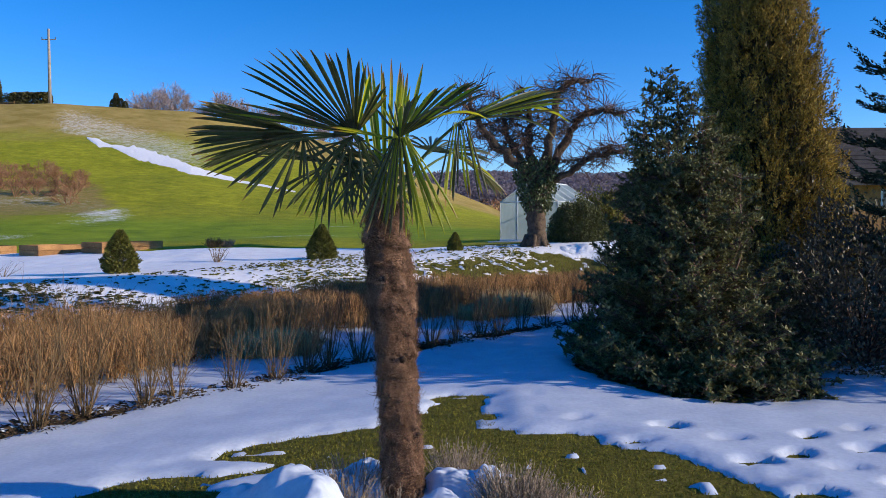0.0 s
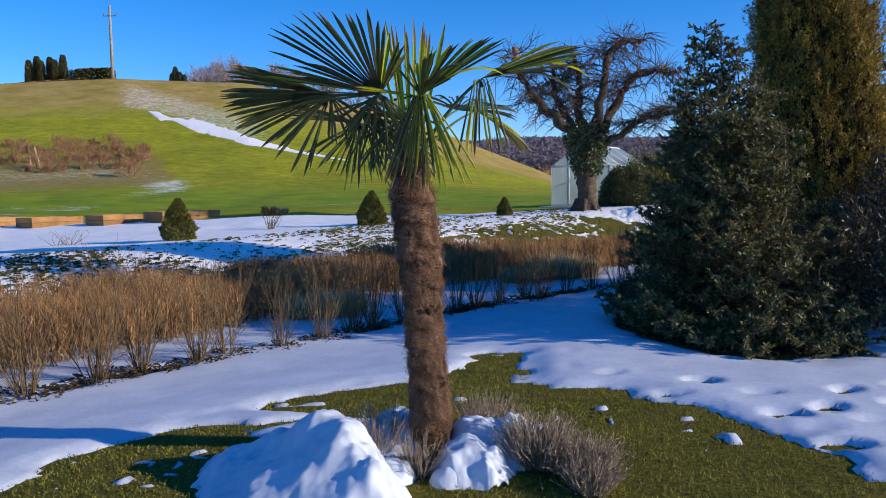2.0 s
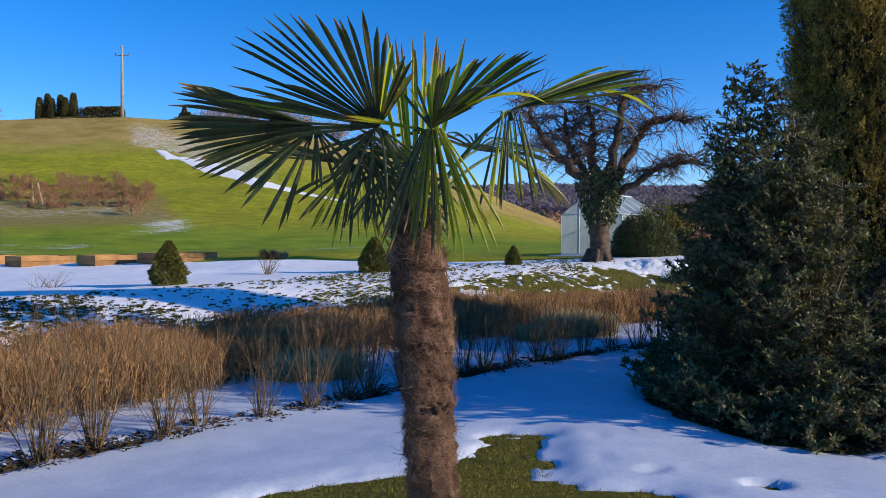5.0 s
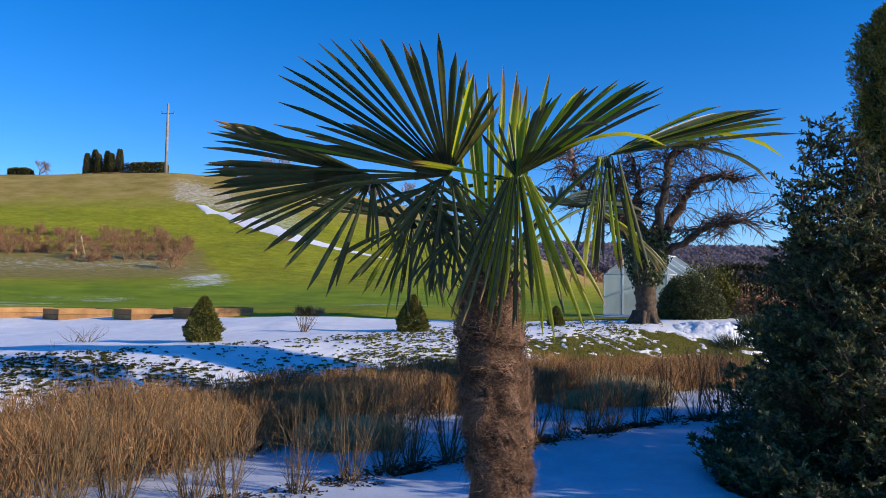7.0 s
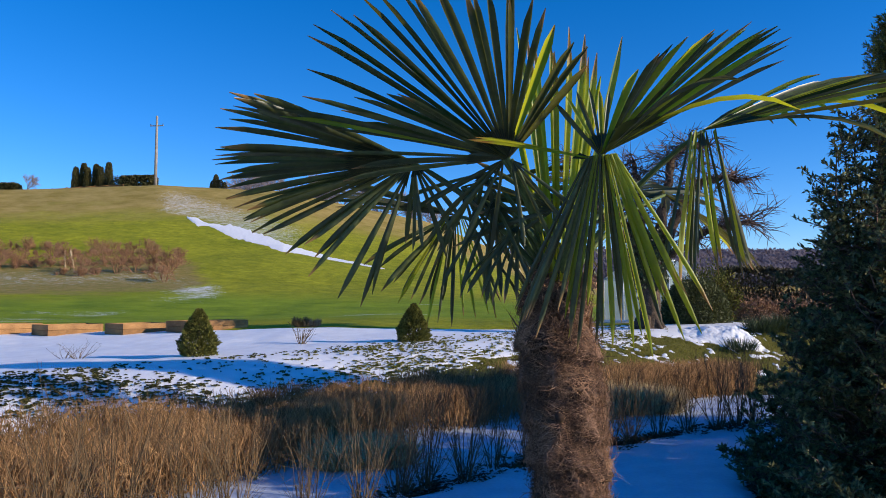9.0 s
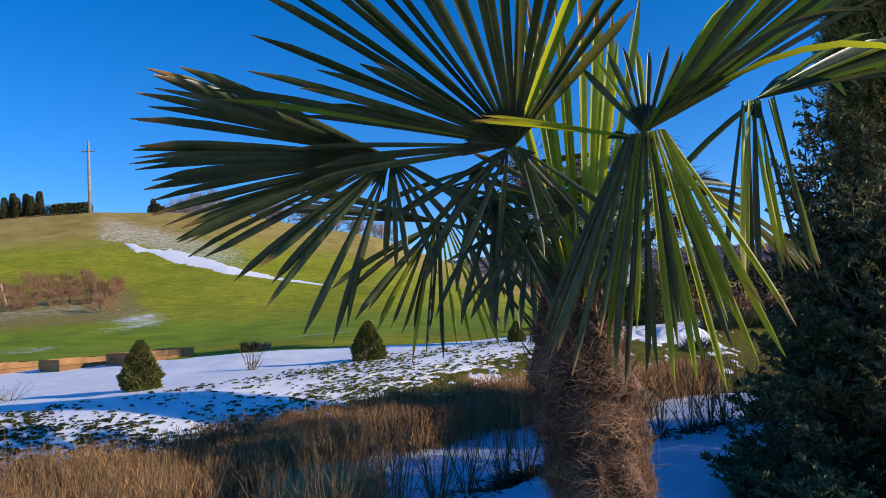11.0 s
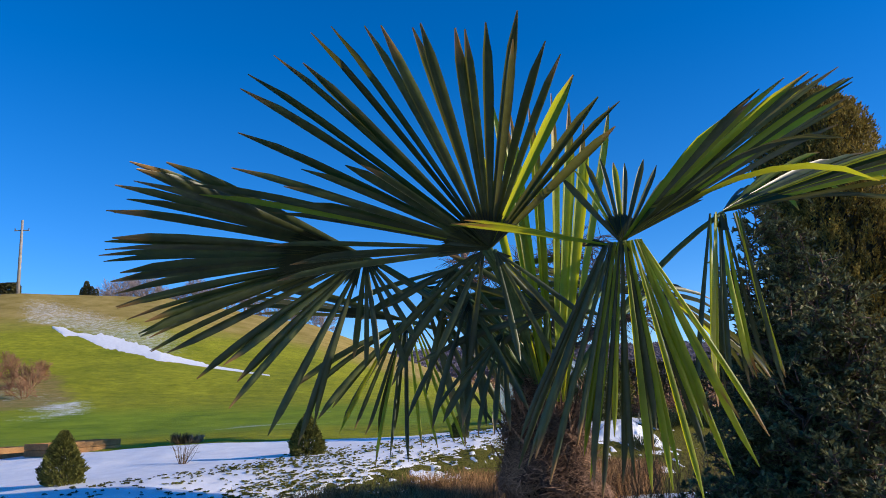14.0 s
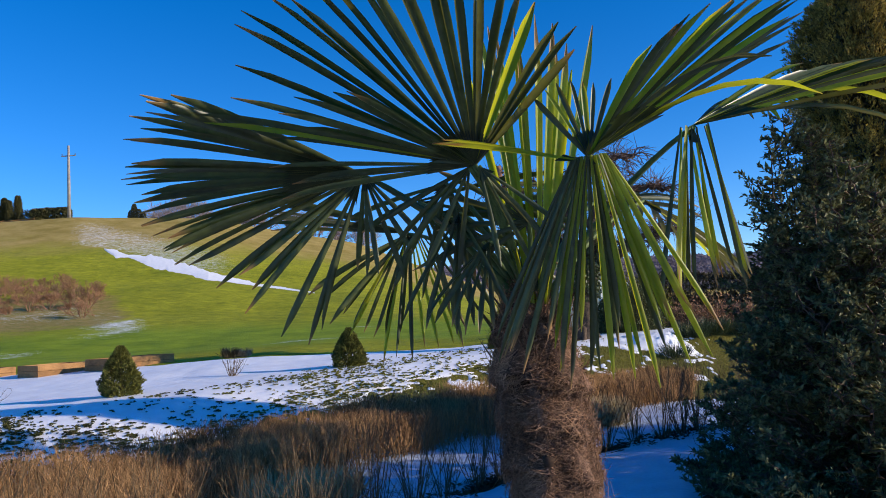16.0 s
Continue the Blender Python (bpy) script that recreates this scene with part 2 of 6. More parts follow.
def ground_material():
    """Grass, moss, dry grass and thin snow, blended by the sheet's own cover attributes and broken up by noise."""
    m = bpy.data.materials.new("ground_cover")
    nt, p = nodes_of(m)
    L = nt.links.new
    tc = nt.nodes.new("ShaderNodeTexCoord")

    def noise_tex(scale, detail=5, rough=0.6):
        n = nt.nodes.new("ShaderNodeTexNoise")
        n.inputs["Scale"].default_value, n.inputs["Detail"].default_value, n.inputs["Roughness"].default_value = scale, detail, rough
        L(tc.outputs["Object"], n.inputs["Vector"])
        return n.outputs["Fac"]

    def ramp(fac, a, b, p0=0.35, p1=0.65):
        r = nt.nodes.new("ShaderNodeValToRGB")
        r.color_ramp.elements[0].position, r.color_ramp.elements[1].position = p0, p1
        r.color_ramp.elements[0].color, r.color_ramp.elements[1].color = (*a, 1), (*b, 1)
        L(fac, r.inputs["Fac"])
        return r.outputs["Color"]

    def attr(name):
        a = nt.nodes.new("ShaderNodeAttribute")
        a.attribute_name = name
        return a.outputs["Fac"]

    def mix(fac, a, b):
        x = nt.nodes.new("ShaderNodeMix")
        x.data_type = "RGBA"
        L(fac, x.inputs[0])
        L(a, x.inputs[6])
        L(b, x.inputs[7])
        return x.outputs[2]

    def breakup(cover, n, sharp):
        """cover attribute against noise: 0..1 with ragged edges"""
        s = nt.nodes.new("ShaderNodeMath")
        s.operation = "SUBTRACT"
        L(cover, s.inputs[0])
        L(n, s.inputs[1])
        r = nt.nodes.new("ShaderNodeMapRange")
        r.inputs["From Min"].default_value, r.inputs["From Max"].default_value = -sharp, sharp
        L(s.outputs[0], r.inputs["Value"])
        return r.outputs[0]

    lawn = ramp(noise_tex(38, 6, 0.75), (0.055, 0.056, 0.008), (0.21, 0.18, 0.032), 0.32, 0.68)
    meadow = ramp(noise_tex(0.16, 8, 0.78), (0.20, 0.235, 0.010), (0.36, 0.365, 0.022), 0.35, 0.62)
    bright = ramp(noise_tex(0.5, 6, 0.7), (0.13, 0.20, 0.010), (0.25, 0.33, 0.018))
    dry = ramp(noise_tex(0.35, 6, 0.7), (0.27, 0.20, 0.04), (0.44, 0.32, 0.10))
    snow = ramp(noise_tex(4), (0.78, 0.79, 0.82), (0.90, 0.90, 0.92))
    soil = ramp(noise_tex(1.6, 9, 0.9), (0.17, 0.17, 0.026), (0.36, 0.25, 0.09), 0.4, 0.6)
    fine = ramp(noise_tex(1.1, 9, 0.9), (0.46, 0.50, 0.4), (1.46, 1.36, 1.15), 0.34, 0.66)
    mul = nt.nodes.new("ShaderNodeMix")
    mul.data_type, mul.blend_type = "RGBA", "MULTIPLY"
    mul.inputs[0].default_value = 1.0
    L(meadow, mul.inputs[6])
    L(fine, mul.inputs[7])
    col = mix(attr("far_meadow"), lawn, mul.outputs[2])
    col = mix(breakup(attr("lush"), noise_tex(0.12), 0.25), col, bright)
    col = mix(breakup(attr("dry"), noise_tex(0.15), 0.3), col, dry)
    col = mix(breakup(attr("brush"), noise_tex(0.4), 0.12), col, soil)
    col = mix(breakup(attr("dusting"), noise_tex(1.7, 9, 0.9), 0.11), col, snow)
    L(col, p.inputs["Base Color"])
    p.inputs["Roughness"].default_value = 0.95
    p.inputs["Specular IOR Level"].default_value = 0.15
    b = nt.nodes.new("ShaderNodeBump")
    b.inputs["Strength"].default_value, b.inputs["Distance"].default_value = 0.8, 0.03
    L(noise_tex(55, 6, 0.8), b.inputs["Height"])
    L(b.outputs[0], p.inputs["Normal"])
    return m


M_GROUND = ground_material()

# ---------------------------------------------------------------- mesh helpers
RNG = np.random.default_rng(7)


def np_mesh(name, verts, faces, smooth=False):
    me = bpy.data.meshes.new(name)
    verts = np.asarray(verts, dtype=np.float32)
    faces = np.asarray(faces, dtype=np.int32)
    n, k = faces.shape
    me.vertices.add(len(verts))
    me.vertices.foreach_set("co", verts.ravel())
    me.loops.add(n * k)
    me.loops.foreach_set("vertex_index", faces.ravel())
    me.polygons.add(n)
    me.polygons.foreach_set("loop_start", np.arange(0, n * k, k, dtype=np.int32))
    if smooth:
        me.polygons.foreach_set("use_smooth", np.ones(n, dtype=bool))
    me.update(calc_edges=True)
    return me


def thing(name, loc=(0, 0, 0), label="", category="", group="", kind=""):
    ob = new(name)
    ob.empty_display_size = 0.1
    ob.location = loc
    return tagged(ob, label, category, group, kind)


def part(name, data, material, parent=None, label=""):
    """One mesh object from a bmesh or a mesh, under a thing or part; its vertices are in the parent's space."""
    if isinstance(data, bmesh.types.BMesh):
        me = bpy.data.meshes.new(name)
        data.to_mesh(me)
        data.free()
    else:
        me = data
    me.materials.clear()
    me.materials.append(material)
    ob = new(name, me)
    if parent is not None:
        ob.parent = parent
    if label:
        ob["label"] = label
    return ob


def unit(v):
    v = np.asarray(v, float)
    return v / np.maximum(np.linalg.norm(v, axis=-1, keepdims=True), 1e-9)


def perp(d):
    """Two unit vectors square to each row of d."""
    d = unit(d)
    ref = np.where(np.abs(d[:, 2:3]) < 0.9, np.array([[0.0, 0, 1]]), np.array([[1.0, 0, 0]]))
    a = unit(np.cross(d, ref))
    return a, np.cross(d, a)


def sticks(p0, p1, r0, r1):
    """Many tapered three-sided sticks from p0 to p1."""
    p0, p1 = np.asarray(p0, float), np.asarray(p1, float)
    n = len(p0)
    a, b = perp(p1 - p0)
    r0, r1 = np.broadcast_to(r0, n)[:, None], np.broadcast_to(r1, n)[:, None]
    V = np.empty((n, 6, 3))
    for i in range(3):
        c, s = math.cos(i * 2.0944), math.sin(i * 2.0944)
        o = a * c + b * s
        V[:, i] = p0 + o * r0
        V[:, 3 + i] = p1 + o * r1
    q = np.array([[0, 1, 4, 3], [1, 2, 5, 4], [2, 0, 3, 5]])
    F = (np.arange(n)[:, None, None] * 6 + q[None]).reshape(-1, 4)
    return V.reshape(-1, 3), F


def leaves(p, d, nrm, length, width, fold=0.25, mid=0.45):
    """Many pointed leaves, folded along the rib: base, two sides, tip."""
    p = np.asarray(p, float)
    n = len(p)
    d = unit(d)
    side = unit(np.cross(d, nrm))
    up = np.cross(side, d)
    length, width = np.broadcast_to(length, n)[:, None], np.broadcast_to(width, n)[:, None]
    V = np.empty((n, 4, 3))
    V[:, 0] = p
    V[:, 1] = p + d * length * mid + side * width * 0.5 + up * width * fold
    V[:, 2] = p + d * length
    V[:, 3] = p + d * length * mid - side * width * 0.5 + up * width * fold
    base = np.arange(n)[:, None] * 4
    F = np.concatenate([base + np.array([[0, 1, 2]]), base + np.array([[0, 2, 3]])])
    return V.reshape(-1, 3), F


def join(pairs):
    V, F, o = [], [], 0
    for v, f in pairs:
        V.append(v)
        F.append(np.asarray(f) + o)
        o += len(v)
    return np.concatenate(V), np.concatenate(F)


def tube(pts, radii, sides=8, wob=0.0, rng=RNG):
    """A closed tapering tube along a polyline, as quads (the ends pinch shut)."""
    pts = np.asarray(pts, float)
    n = len(pts)
    radii = np.broadcast_to(radii, n)
    tang = unit(np.gradient(pts, axis=0))
    a, b = perp(tang)
    for i in range(1, n):
        if np.dot(a[i], a[i - 1]) < 0:
            a[i], b[i] = -a[i], -b[i]
    ang = np.arange(sides) * 2 * np.pi / sides
    rr = radii[:, None] * (1 + wob * rng.normal(size=(n, sides)))
    V = pts[:, None] + rr[..., None] * (a[:, None] * np.cos(ang)[None, :, None] + b[:, None] * np.sin(ang)[None, :, None])
    V = V.reshape(-1, 3)
    i, j = np.meshgrid(np.arange(n - 1), np.arange(sides), indexing="ij")
    j2 = (j + 1) % sides
    F = np.stack([i * sides + j, i * sides + j2, (i + 1) * sides + j2, (i + 1) * sides + j], -1).reshape(-1, 4)
    V = np.concatenate([V, pts[:1], pts[-1:]])
    k = len(V)
    js = np.arange(sides)
    cap0 = np.stack([np.full(sides, k - 2), (js + 1) % sides, js, np.full(sides, k - 2)], -1)[:, :3]
    cap1 = np.stack([np.full(sides, k - 1), (n - 1) * sides + js, (n - 1) * sides + (js + 1) % sides], -1)
    tri = np.concatenate([cap0, cap1])
    quads_as_tris = np.concatenate([F[:, [0, 1, 2]], F[:, [0, 2, 3]]])
    return V, np.concatenate([quads_as_tris, tri])


def curve_pts(p0, p1, bend=(0, 0, 0), n=8, wob=0.0, rng=RNG):
    t = np.linspace(0, 1, n)[:, None]
    p0, p1, bend = np.asarray(p0, float), np.asarray(p1, float), np.asarray(bend, float)
    P = p0 * (1 - t) + p1 * t + bend * (4 * t * (1 - t))
    if wob:
        P[1:-1] += rng.normal(size=(n - 2, 3)) * wob
    return P


def box(bm, x0, y0, z0, x1, y1, z1, bevel=0.0):
    r = bmesh.ops.create_cube(bm, size=1.0, matrix=Matrix.Translation(((x0 + x1) / 2, (y0 + y1) / 2, (z0 + z1) / 2)) @ Matrix.Diagonal((x1 - x0, y1 - y0, z1 - z0, 1)))
    if bevel > 0:
        es = list({e for v in r["verts"] for e in v.link_edges})
        bmesh.ops.bevel(bm, geom=es, offset=bevel, segments=1, affect="EDGES")
    return bm


_PERM = np.random.default_rng(3).random((64, 64))


def vnoise(x, y, s):
    """Smooth value noise in the plan, 0..1, features about s metres."""
    x, y = np.asarray(x, float) / s, np.asarray(y, float) / s
    xi, yi = np.floor(x).astype(int), np.floor(y).astype(int)
    fx, fy = x - xi, y - yi
    fx, fy = fx * fx * (3 - 2 * fx), fy * fy * (3 - 2 * fy)
    g = lambda i, j: _PERM[i % 64, j % 64]
    return (g(xi, yi) * (1 - fx) + g(xi + 1, yi) * fx) * (1 - fy) + (g(xi, yi + 1) * (1 - fx) + g(xi + 1, yi + 1) * fx) * fy


def fnoise(x, y, s, octaves=3):
    out, amp, tot = 0, 1.0, 0.0
    for k in range(octaves):
        out = out + amp * vnoise(np.asarray(x) + 17.3 * k, np.asarray(y) - 9.1 * k, s / 2 ** k)
        tot += amp
        amp *= 0.5
    return out / tot


def sstep(a, b, v):
    t = np.clip((np.asarray(v, float) - a) / (b - a), 0, 1)
    return t * t * (3 - 2 * t)

# ---------------------------------------------------------------- the lie of the land
# foot of the row of bare shrubs: it runs away from the eye, to the right
ROW_X = np.array([-9.0, -5.0, -3.36, -2.84, -2.24, -1.5, -1.07, -0.12, 0.5, 0.95, 1.85, 4.0, 8.0])
ROW_Y = np.array([-1.5, 3.45, 5.80, 6.50, 7.20, 8.18, 8.68, 10.05, 10.68, 11.2, 11.95, 13.6, 16.3])


def behind_row(x, y):
    """How far a place lies behind the row of shrubs, square to it."""
    return (np.asarray(y) - np.interp(x, ROW_X, ROW_Y)) * 0.66


def terrace_z(x):
    return 0.50 + 0.037 * (np.clip(x, -14, 6) + 6.6)


HILL_D = np.array([0, 24, 40, 60, 80, 105, 128, 145, 200, 320, 900.0])
HILL_Z = np.array([0.9, 0.9, 1.35, 3.6, 7.2, 13.3, 20.1, 21.6, 21.0, 17.0, 10.0])


def hill_share(x, y):
    a = np.asarray(x, float) / np.maximum(np.asarray(y, float), 8.0)
    return np.interp(a, [-0.9, -0.71, -0.51, -0.33, -0.135, 0.07, 0.17], [0.84, 0.905, 1.0, 0.99, 0.74, 0.13, 0.0])


def land(x, y):
    x, y = np.asarray(x, float), np.asarray(y, float)
    u = behind_row(x, y)
    lawn = -0.15 * sstep(-3.4, -0.3, u) + 0.02 * (fnoise(x, y, 1.3) - 0.5)
    run = np.interp(x, [-4.0, 0.5], [8.0, 5.8])
    bank = sstep(0, 1, (u - 2.0) / (run - 2.0))
    t = terrace_z(x) + 0.06 * (fnoise(x, y, 1.1) - 0.5) * sstep(1.6, 3, u)
    t = t + 0.30 * sstep(16.0, 23.0, y) * (1 - sstep(25, 46, y)) * np.interp(x, [-6.0, -1.0], [1.0, 0.0])
    z = lawn * (1 - bank) + t * bank
    d = np.hypot(x, y)
    z = z + hill_share(x, y) * (np.interp(d, HILL_D, HILL_Z) - 0.9) * (u > 0)
    far = sstep(330, 640, y) * (31 + 12 * (fnoise(x, y, 260) - 0.5)) * sstep(-260, 40, x + 0.0 * y)
    z = z + far * (y > 0)
    z = z + 0.03 * np.exp(-(((x + 0.15) ** 2 + (y - 3.95) ** 2) / 0.75 ** 2) ** 1.5)
    return z


def spaced(stops):
    out = []
    for a, b, step in stops:
        out.append(np.arange(a, b, step))
    return np.concatenate(out + [[stops[-1][1]]])


GX = spaced([(-900, -200, 50), (-200, -100, 8), (-100, -16, 2.0), (-16, -6, 0.4), (-6, 7, 0.13), (7, 16, 0.5), (16, 100, 4), (100, 900, 40)])
GY = spaced([(-60, 0, 4), (0, 2, 0.4), (2, 16, 0.13), (16, 30, 0.4), (30, 150, 1.5), (150, 330, 10), (330, 1200, 25)])
XX, YY = np.meshgrid(GX, GY, indexing="ij")
ZZ = land(XX, YY)
nx, ny = XX.shape
ii, jj = np.meshgrid(np.arange(nx - 1), np.arange(ny - 1), indexing="ij")
quads = np.stack([ii * ny + jj, (ii + 1) * ny + jj, (ii + 1) * ny + jj + 1, ii * ny + jj + 1], -1).reshape(-1, 4)
ground_me = np_mesh("ground", np.stack([XX, YY, ZZ], -1).reshape(-1, 3), quads, smooth=True)
fx, fy = XX.ravel(), YY.ravel()
fd = np.hypot(fx, fy)
ang = fx / np.maximum(fy, 8)
ratio = fy


def cover(name, values):
    a = ground_me.attributes.new(name, "FLOAT", "POINT")
    a.data.foreach_set("value", np.asarray(values, np.float32))


fu = behind_row(fx, fy)
cover("far_meadow", sstep(6.5, 11.0, fu))
cover("lush", np.where(fu < 6.5, 0.15 * sstep(2.6, 3.0, fu) * sstep(-4.5, -1.5, fx), 0.75 * sstep(24, 34, fd) * (1 - sstep(44, 62, fd))))
cover("dry", np.clip(sstep(85, 122, fd) * 1.0 * sstep(4, 10, fu) + 0.5 * sstep(-0.2, 0.0, ang) * sstep(60, 110, fd), 0, 1))
brush = np.exp(-(((fd - 62) / 12.0) ** 2)) * sstep(-0.40, -0.48, ang)
cover("brush", np.clip(brush * 0.95, 0, 1))
# thin snow: a slanting band above the drift, the fringe of the brush, stripes on the meadow
DRIFT_AZ = np.array([-0.466, -0.446, -0.405, -0.335, -0.262, -0.195])
DRIFT_EL = np.array([0.112, 0.104, 0.094, 0.072, 0.054, 0.041])


def drift_distance(a, e):
    ds = np.linspace(30, 140, 881)
    prof = (land(a * ds, ds) - 1.5) / ds
    return ds[np.argmax(prof > e)] if (prof > e).any() else 100.0


DRIFT_D = np.array([drift_distance(a, e) for a, e in zip(DRIFT_AZ, DRIFT_EL)])
over = fy - np.interp(ang, DRIFT_AZ, DRIFT_D)
crest_band = (0.44 * sstep(-1.5, 2.5, over) * sstep(36, 12, over)) * sstep(-0.56, -0.49, ang) * sstep(-0.20, -0.34, ang)
fringe = np.maximum(0.39 * brush, 0.56 * np.exp(-(((fd - 53) / 9.0) ** 2)) * np.exp(-(((ang + 0.44) / 0.05) ** 2))) + 0.10 * np.exp(-(((fd - 50) / 4.0) ** 2)) * sstep(-0.42, -0.5, ang)
stripe = 0.43 * sstep(0.48, 0.66, fnoise(fx * 0.5, fy, 3.6, 3)) * sstep(29, 34, fd) * sstep(56, 46, fd) * (fu > 5) * sstep(-0.02, -0.15, ang)
near_stripe = 0.30 * np.exp(-(((fd - 27) / 3.0) ** 2)) * sstep(-0.3, -0.42, ang)
cover("dusting", np.clip(np.maximum.reduce([crest_band, fringe, stripe, near_stripe]), 0, 1))
ground = part("ground", ground_me, M_GROUND)
tagged(ground, "winter lawn, meadow and grassy hill under patches of snow", "ground", kind="structure")


def snow_sheet(name, xs, ys, thick, label, mat=M_SNOW):
    """A layer of snow with real depth over the ground; thick() gives its depth in the plan, below nought it ends."""
    X, Y = np.meshgrid(xs, ys, indexing="ij")
    T = thick(X, Y)
    Z = land(X, Y) + np.where(T > 0, 0.34 * np.maximum(T, 0) ** 0.9 + (0.003 * (fnoise(X, Y, 0.16, 2) - 0.5) + 0.014 * (fnoise(X * 0.5, Y, 0.6, 3) - 0.5) + 0.005 * (fnoise(X * 0.6 + 9, Y, 0.14, 2) - 0.5)) * np.minimum(np.maximum(T, 0) * 25, 1), -0.05)
    a, b = X.shape
    i, j = np.meshgrid(np.arange(a - 1), np.arange(b - 1), indexing="ij")
    F = np.stack([i * b + j, (i + 1) * b + j, (i + 1) * b + j + 1, i * b + j + 1], -1).reshape(-1, 4)
    keep = (T.ravel()[F] > -0.02).any(1)
    F = F[keep]
    used, inv = np.unique(F, return_inverse=True)
    V = np.stack([X, Y, Z], -1).reshape(-1, 3)[used]
    ob = part(name, np_mesh(name, V, inv.reshape(-1, 4), smooth=True), mat)
    return tagged(ob, label, "snow", kind="stuff")


# bare lawn round the palm, by bearing from the palm's foot: how far it reaches before the snow begins
BARE_A = np.radians([-180, -166, -120, -60, -6, 5, 14, 27, 39, 53, 60, 72, 75, 78, 84, 88, 92, 100, 112, 125, 137, 146, 157, 170, 180])
BARE_R = np.array([2.05, 2.12, 2.5, 2.6, 2.25, 2.0, 1.97, 1.93, 1.85, 1.79, 1.68, 1.60, 1.62, 2.80, 2.80, 2.2, 1.85, 1.67, 1.72, 1.77, 1.75, 1.55, 1.80, 1.95, 2.05])


def lawn_snow(x, y):
    a = np.arctan2(y - 3.92, x + 0.22)
    r = np.hypot(x + 0.22, y - 3.92)
    edge = np.interp(a, BARE_A, BARE_R) + 0.30 * (fnoise(x, y, 0.5) - 0.5) + 0.16 * (fnoise(x + 3, y, 0.13) - 0.5)
    t = np.minimum((r - edge) * 0.45, 0.10) + 0.05 * (fnoise(x, y, 0.9) - 0.5) * sstep(0, 0.5, r - edge)
    # tongue of snow reaching in from the left, and loose lumps
    tongue = 0.35 - np.hypot((x + 1.62) * 0.6, (y - 4.72) * 2.0) + 0.25 * (fnoise(x, y, 0.35) - 0.5)
    t = np.maximum(t, np.minimum(tongue * 0.5, 0.07))
    left = 0.34 - np.hypot((x + 0.95) * 0.75, (y - 4.35) * 1.5) + 0.5 * (fnoise(x + 5, y, 0.28) - 0.52)
    t = np.maximum(t, np.minimum(left * 0.4, 0.06))
    # thin cover melts out in spots on the tongue of grass behind the palm and along trodden ground
    strip = sstep(0.46, 0.16, np.abs(x - 0.17)) * sstep(5.0, 5.7, y) * sstep(7.1, 6.5, y)
    t = t * (1 - 0.9 * strip) + strip * 0.16 * (fnoise(x * 0.7, y * 1.4, 0.30, 3) - 0.56)
    # crumbs of snow left on the grass
    crumb = (fnoise(x + 11, y * 1.5, 0.16, 2) - 0.785) * sstep(3.0, 1.2, np.abs(r - 1.5) * 2)
    t = np.maximum(t, np.minimum(crumb * 0.5, 0.05))
    # bare litter under the shrubs' row and under the great bush
    u = behind_row(x, y)
    t = t - 0.9 * np.exp(-((u - 0.06) / 0.11) ** 2) * np.maximum(fnoise(x, y, 0.42) - 0.44, 0)
    bush = np.hypot((x - 2.55) / 1.18, (y - 8.1) / 1.85)
    t = np.minimum(t, (bush - 0.95) * 0.5 + 0.1 * (fnoise(x, y, 0.4) - 0.5))
    # footprints, some trodden to the grass, in a few lines across the snow
    for k, (px, py) in enumerate(((1.34, 5.10), (1.93, 4.62), (2.24, 4.75), (1.95, 5.12), (2.02, 4.36), (2.52, 5.17), (1.63, 5.42), (2.42, 4.50), (1.01, 5.66), (2.05, 4.05), (2.75, 4.85), (2.95, 5.35), (3.2, 5.0), (2.6, 4.2), (3.45, 5.5), (3.6, 5.1))):
        w = 0.15 + 0.5 * math.sin(k * 4.1)
        c, s = math.cos(w), math.sin(w)
        d = (((x - px) * c + (y - py) * s) / 0.13) ** 2 + ((-(x - px) * s + (y - py) * c) / 0.07) ** 2
        t = t - (0.05, 0.11, 0.12, 0.07)[k % 4] * np.exp(-d ** 3) + 0.010 * np.exp(-((d - 1.9) / 0.7) ** 2)
    for k in range(9):
        px, py = 0.72 + 0.1 * math.sin(k * 2.6), 5.9 + 0.62 * k
        t = t - 0.03 * np.exp(-((x - px) / 0.06) ** 2 - ((y - py) / 0.12) ** 2)
    t = t - 0.16 * sstep(2.3, 3.8, x) * sstep(5.9, 4.6, y) * np.maximum(fnoise(x, y * 1.6, 0.30) - 0.55, 0) * 3
    # it thins out towards the house and the garden's sides
    rim = np.minimum(np.minimum(y + 3.2, x + 7.8), 8.4 - x) + 1.6 * (fnoise(x, y, 1.1, 3) - 0.5)
    t = np.minimum(t, rim * 0.1)
    return np.where(u > 3.6, -0.05, t)


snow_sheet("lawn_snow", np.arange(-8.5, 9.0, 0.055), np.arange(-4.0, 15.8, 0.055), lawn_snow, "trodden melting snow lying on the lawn")


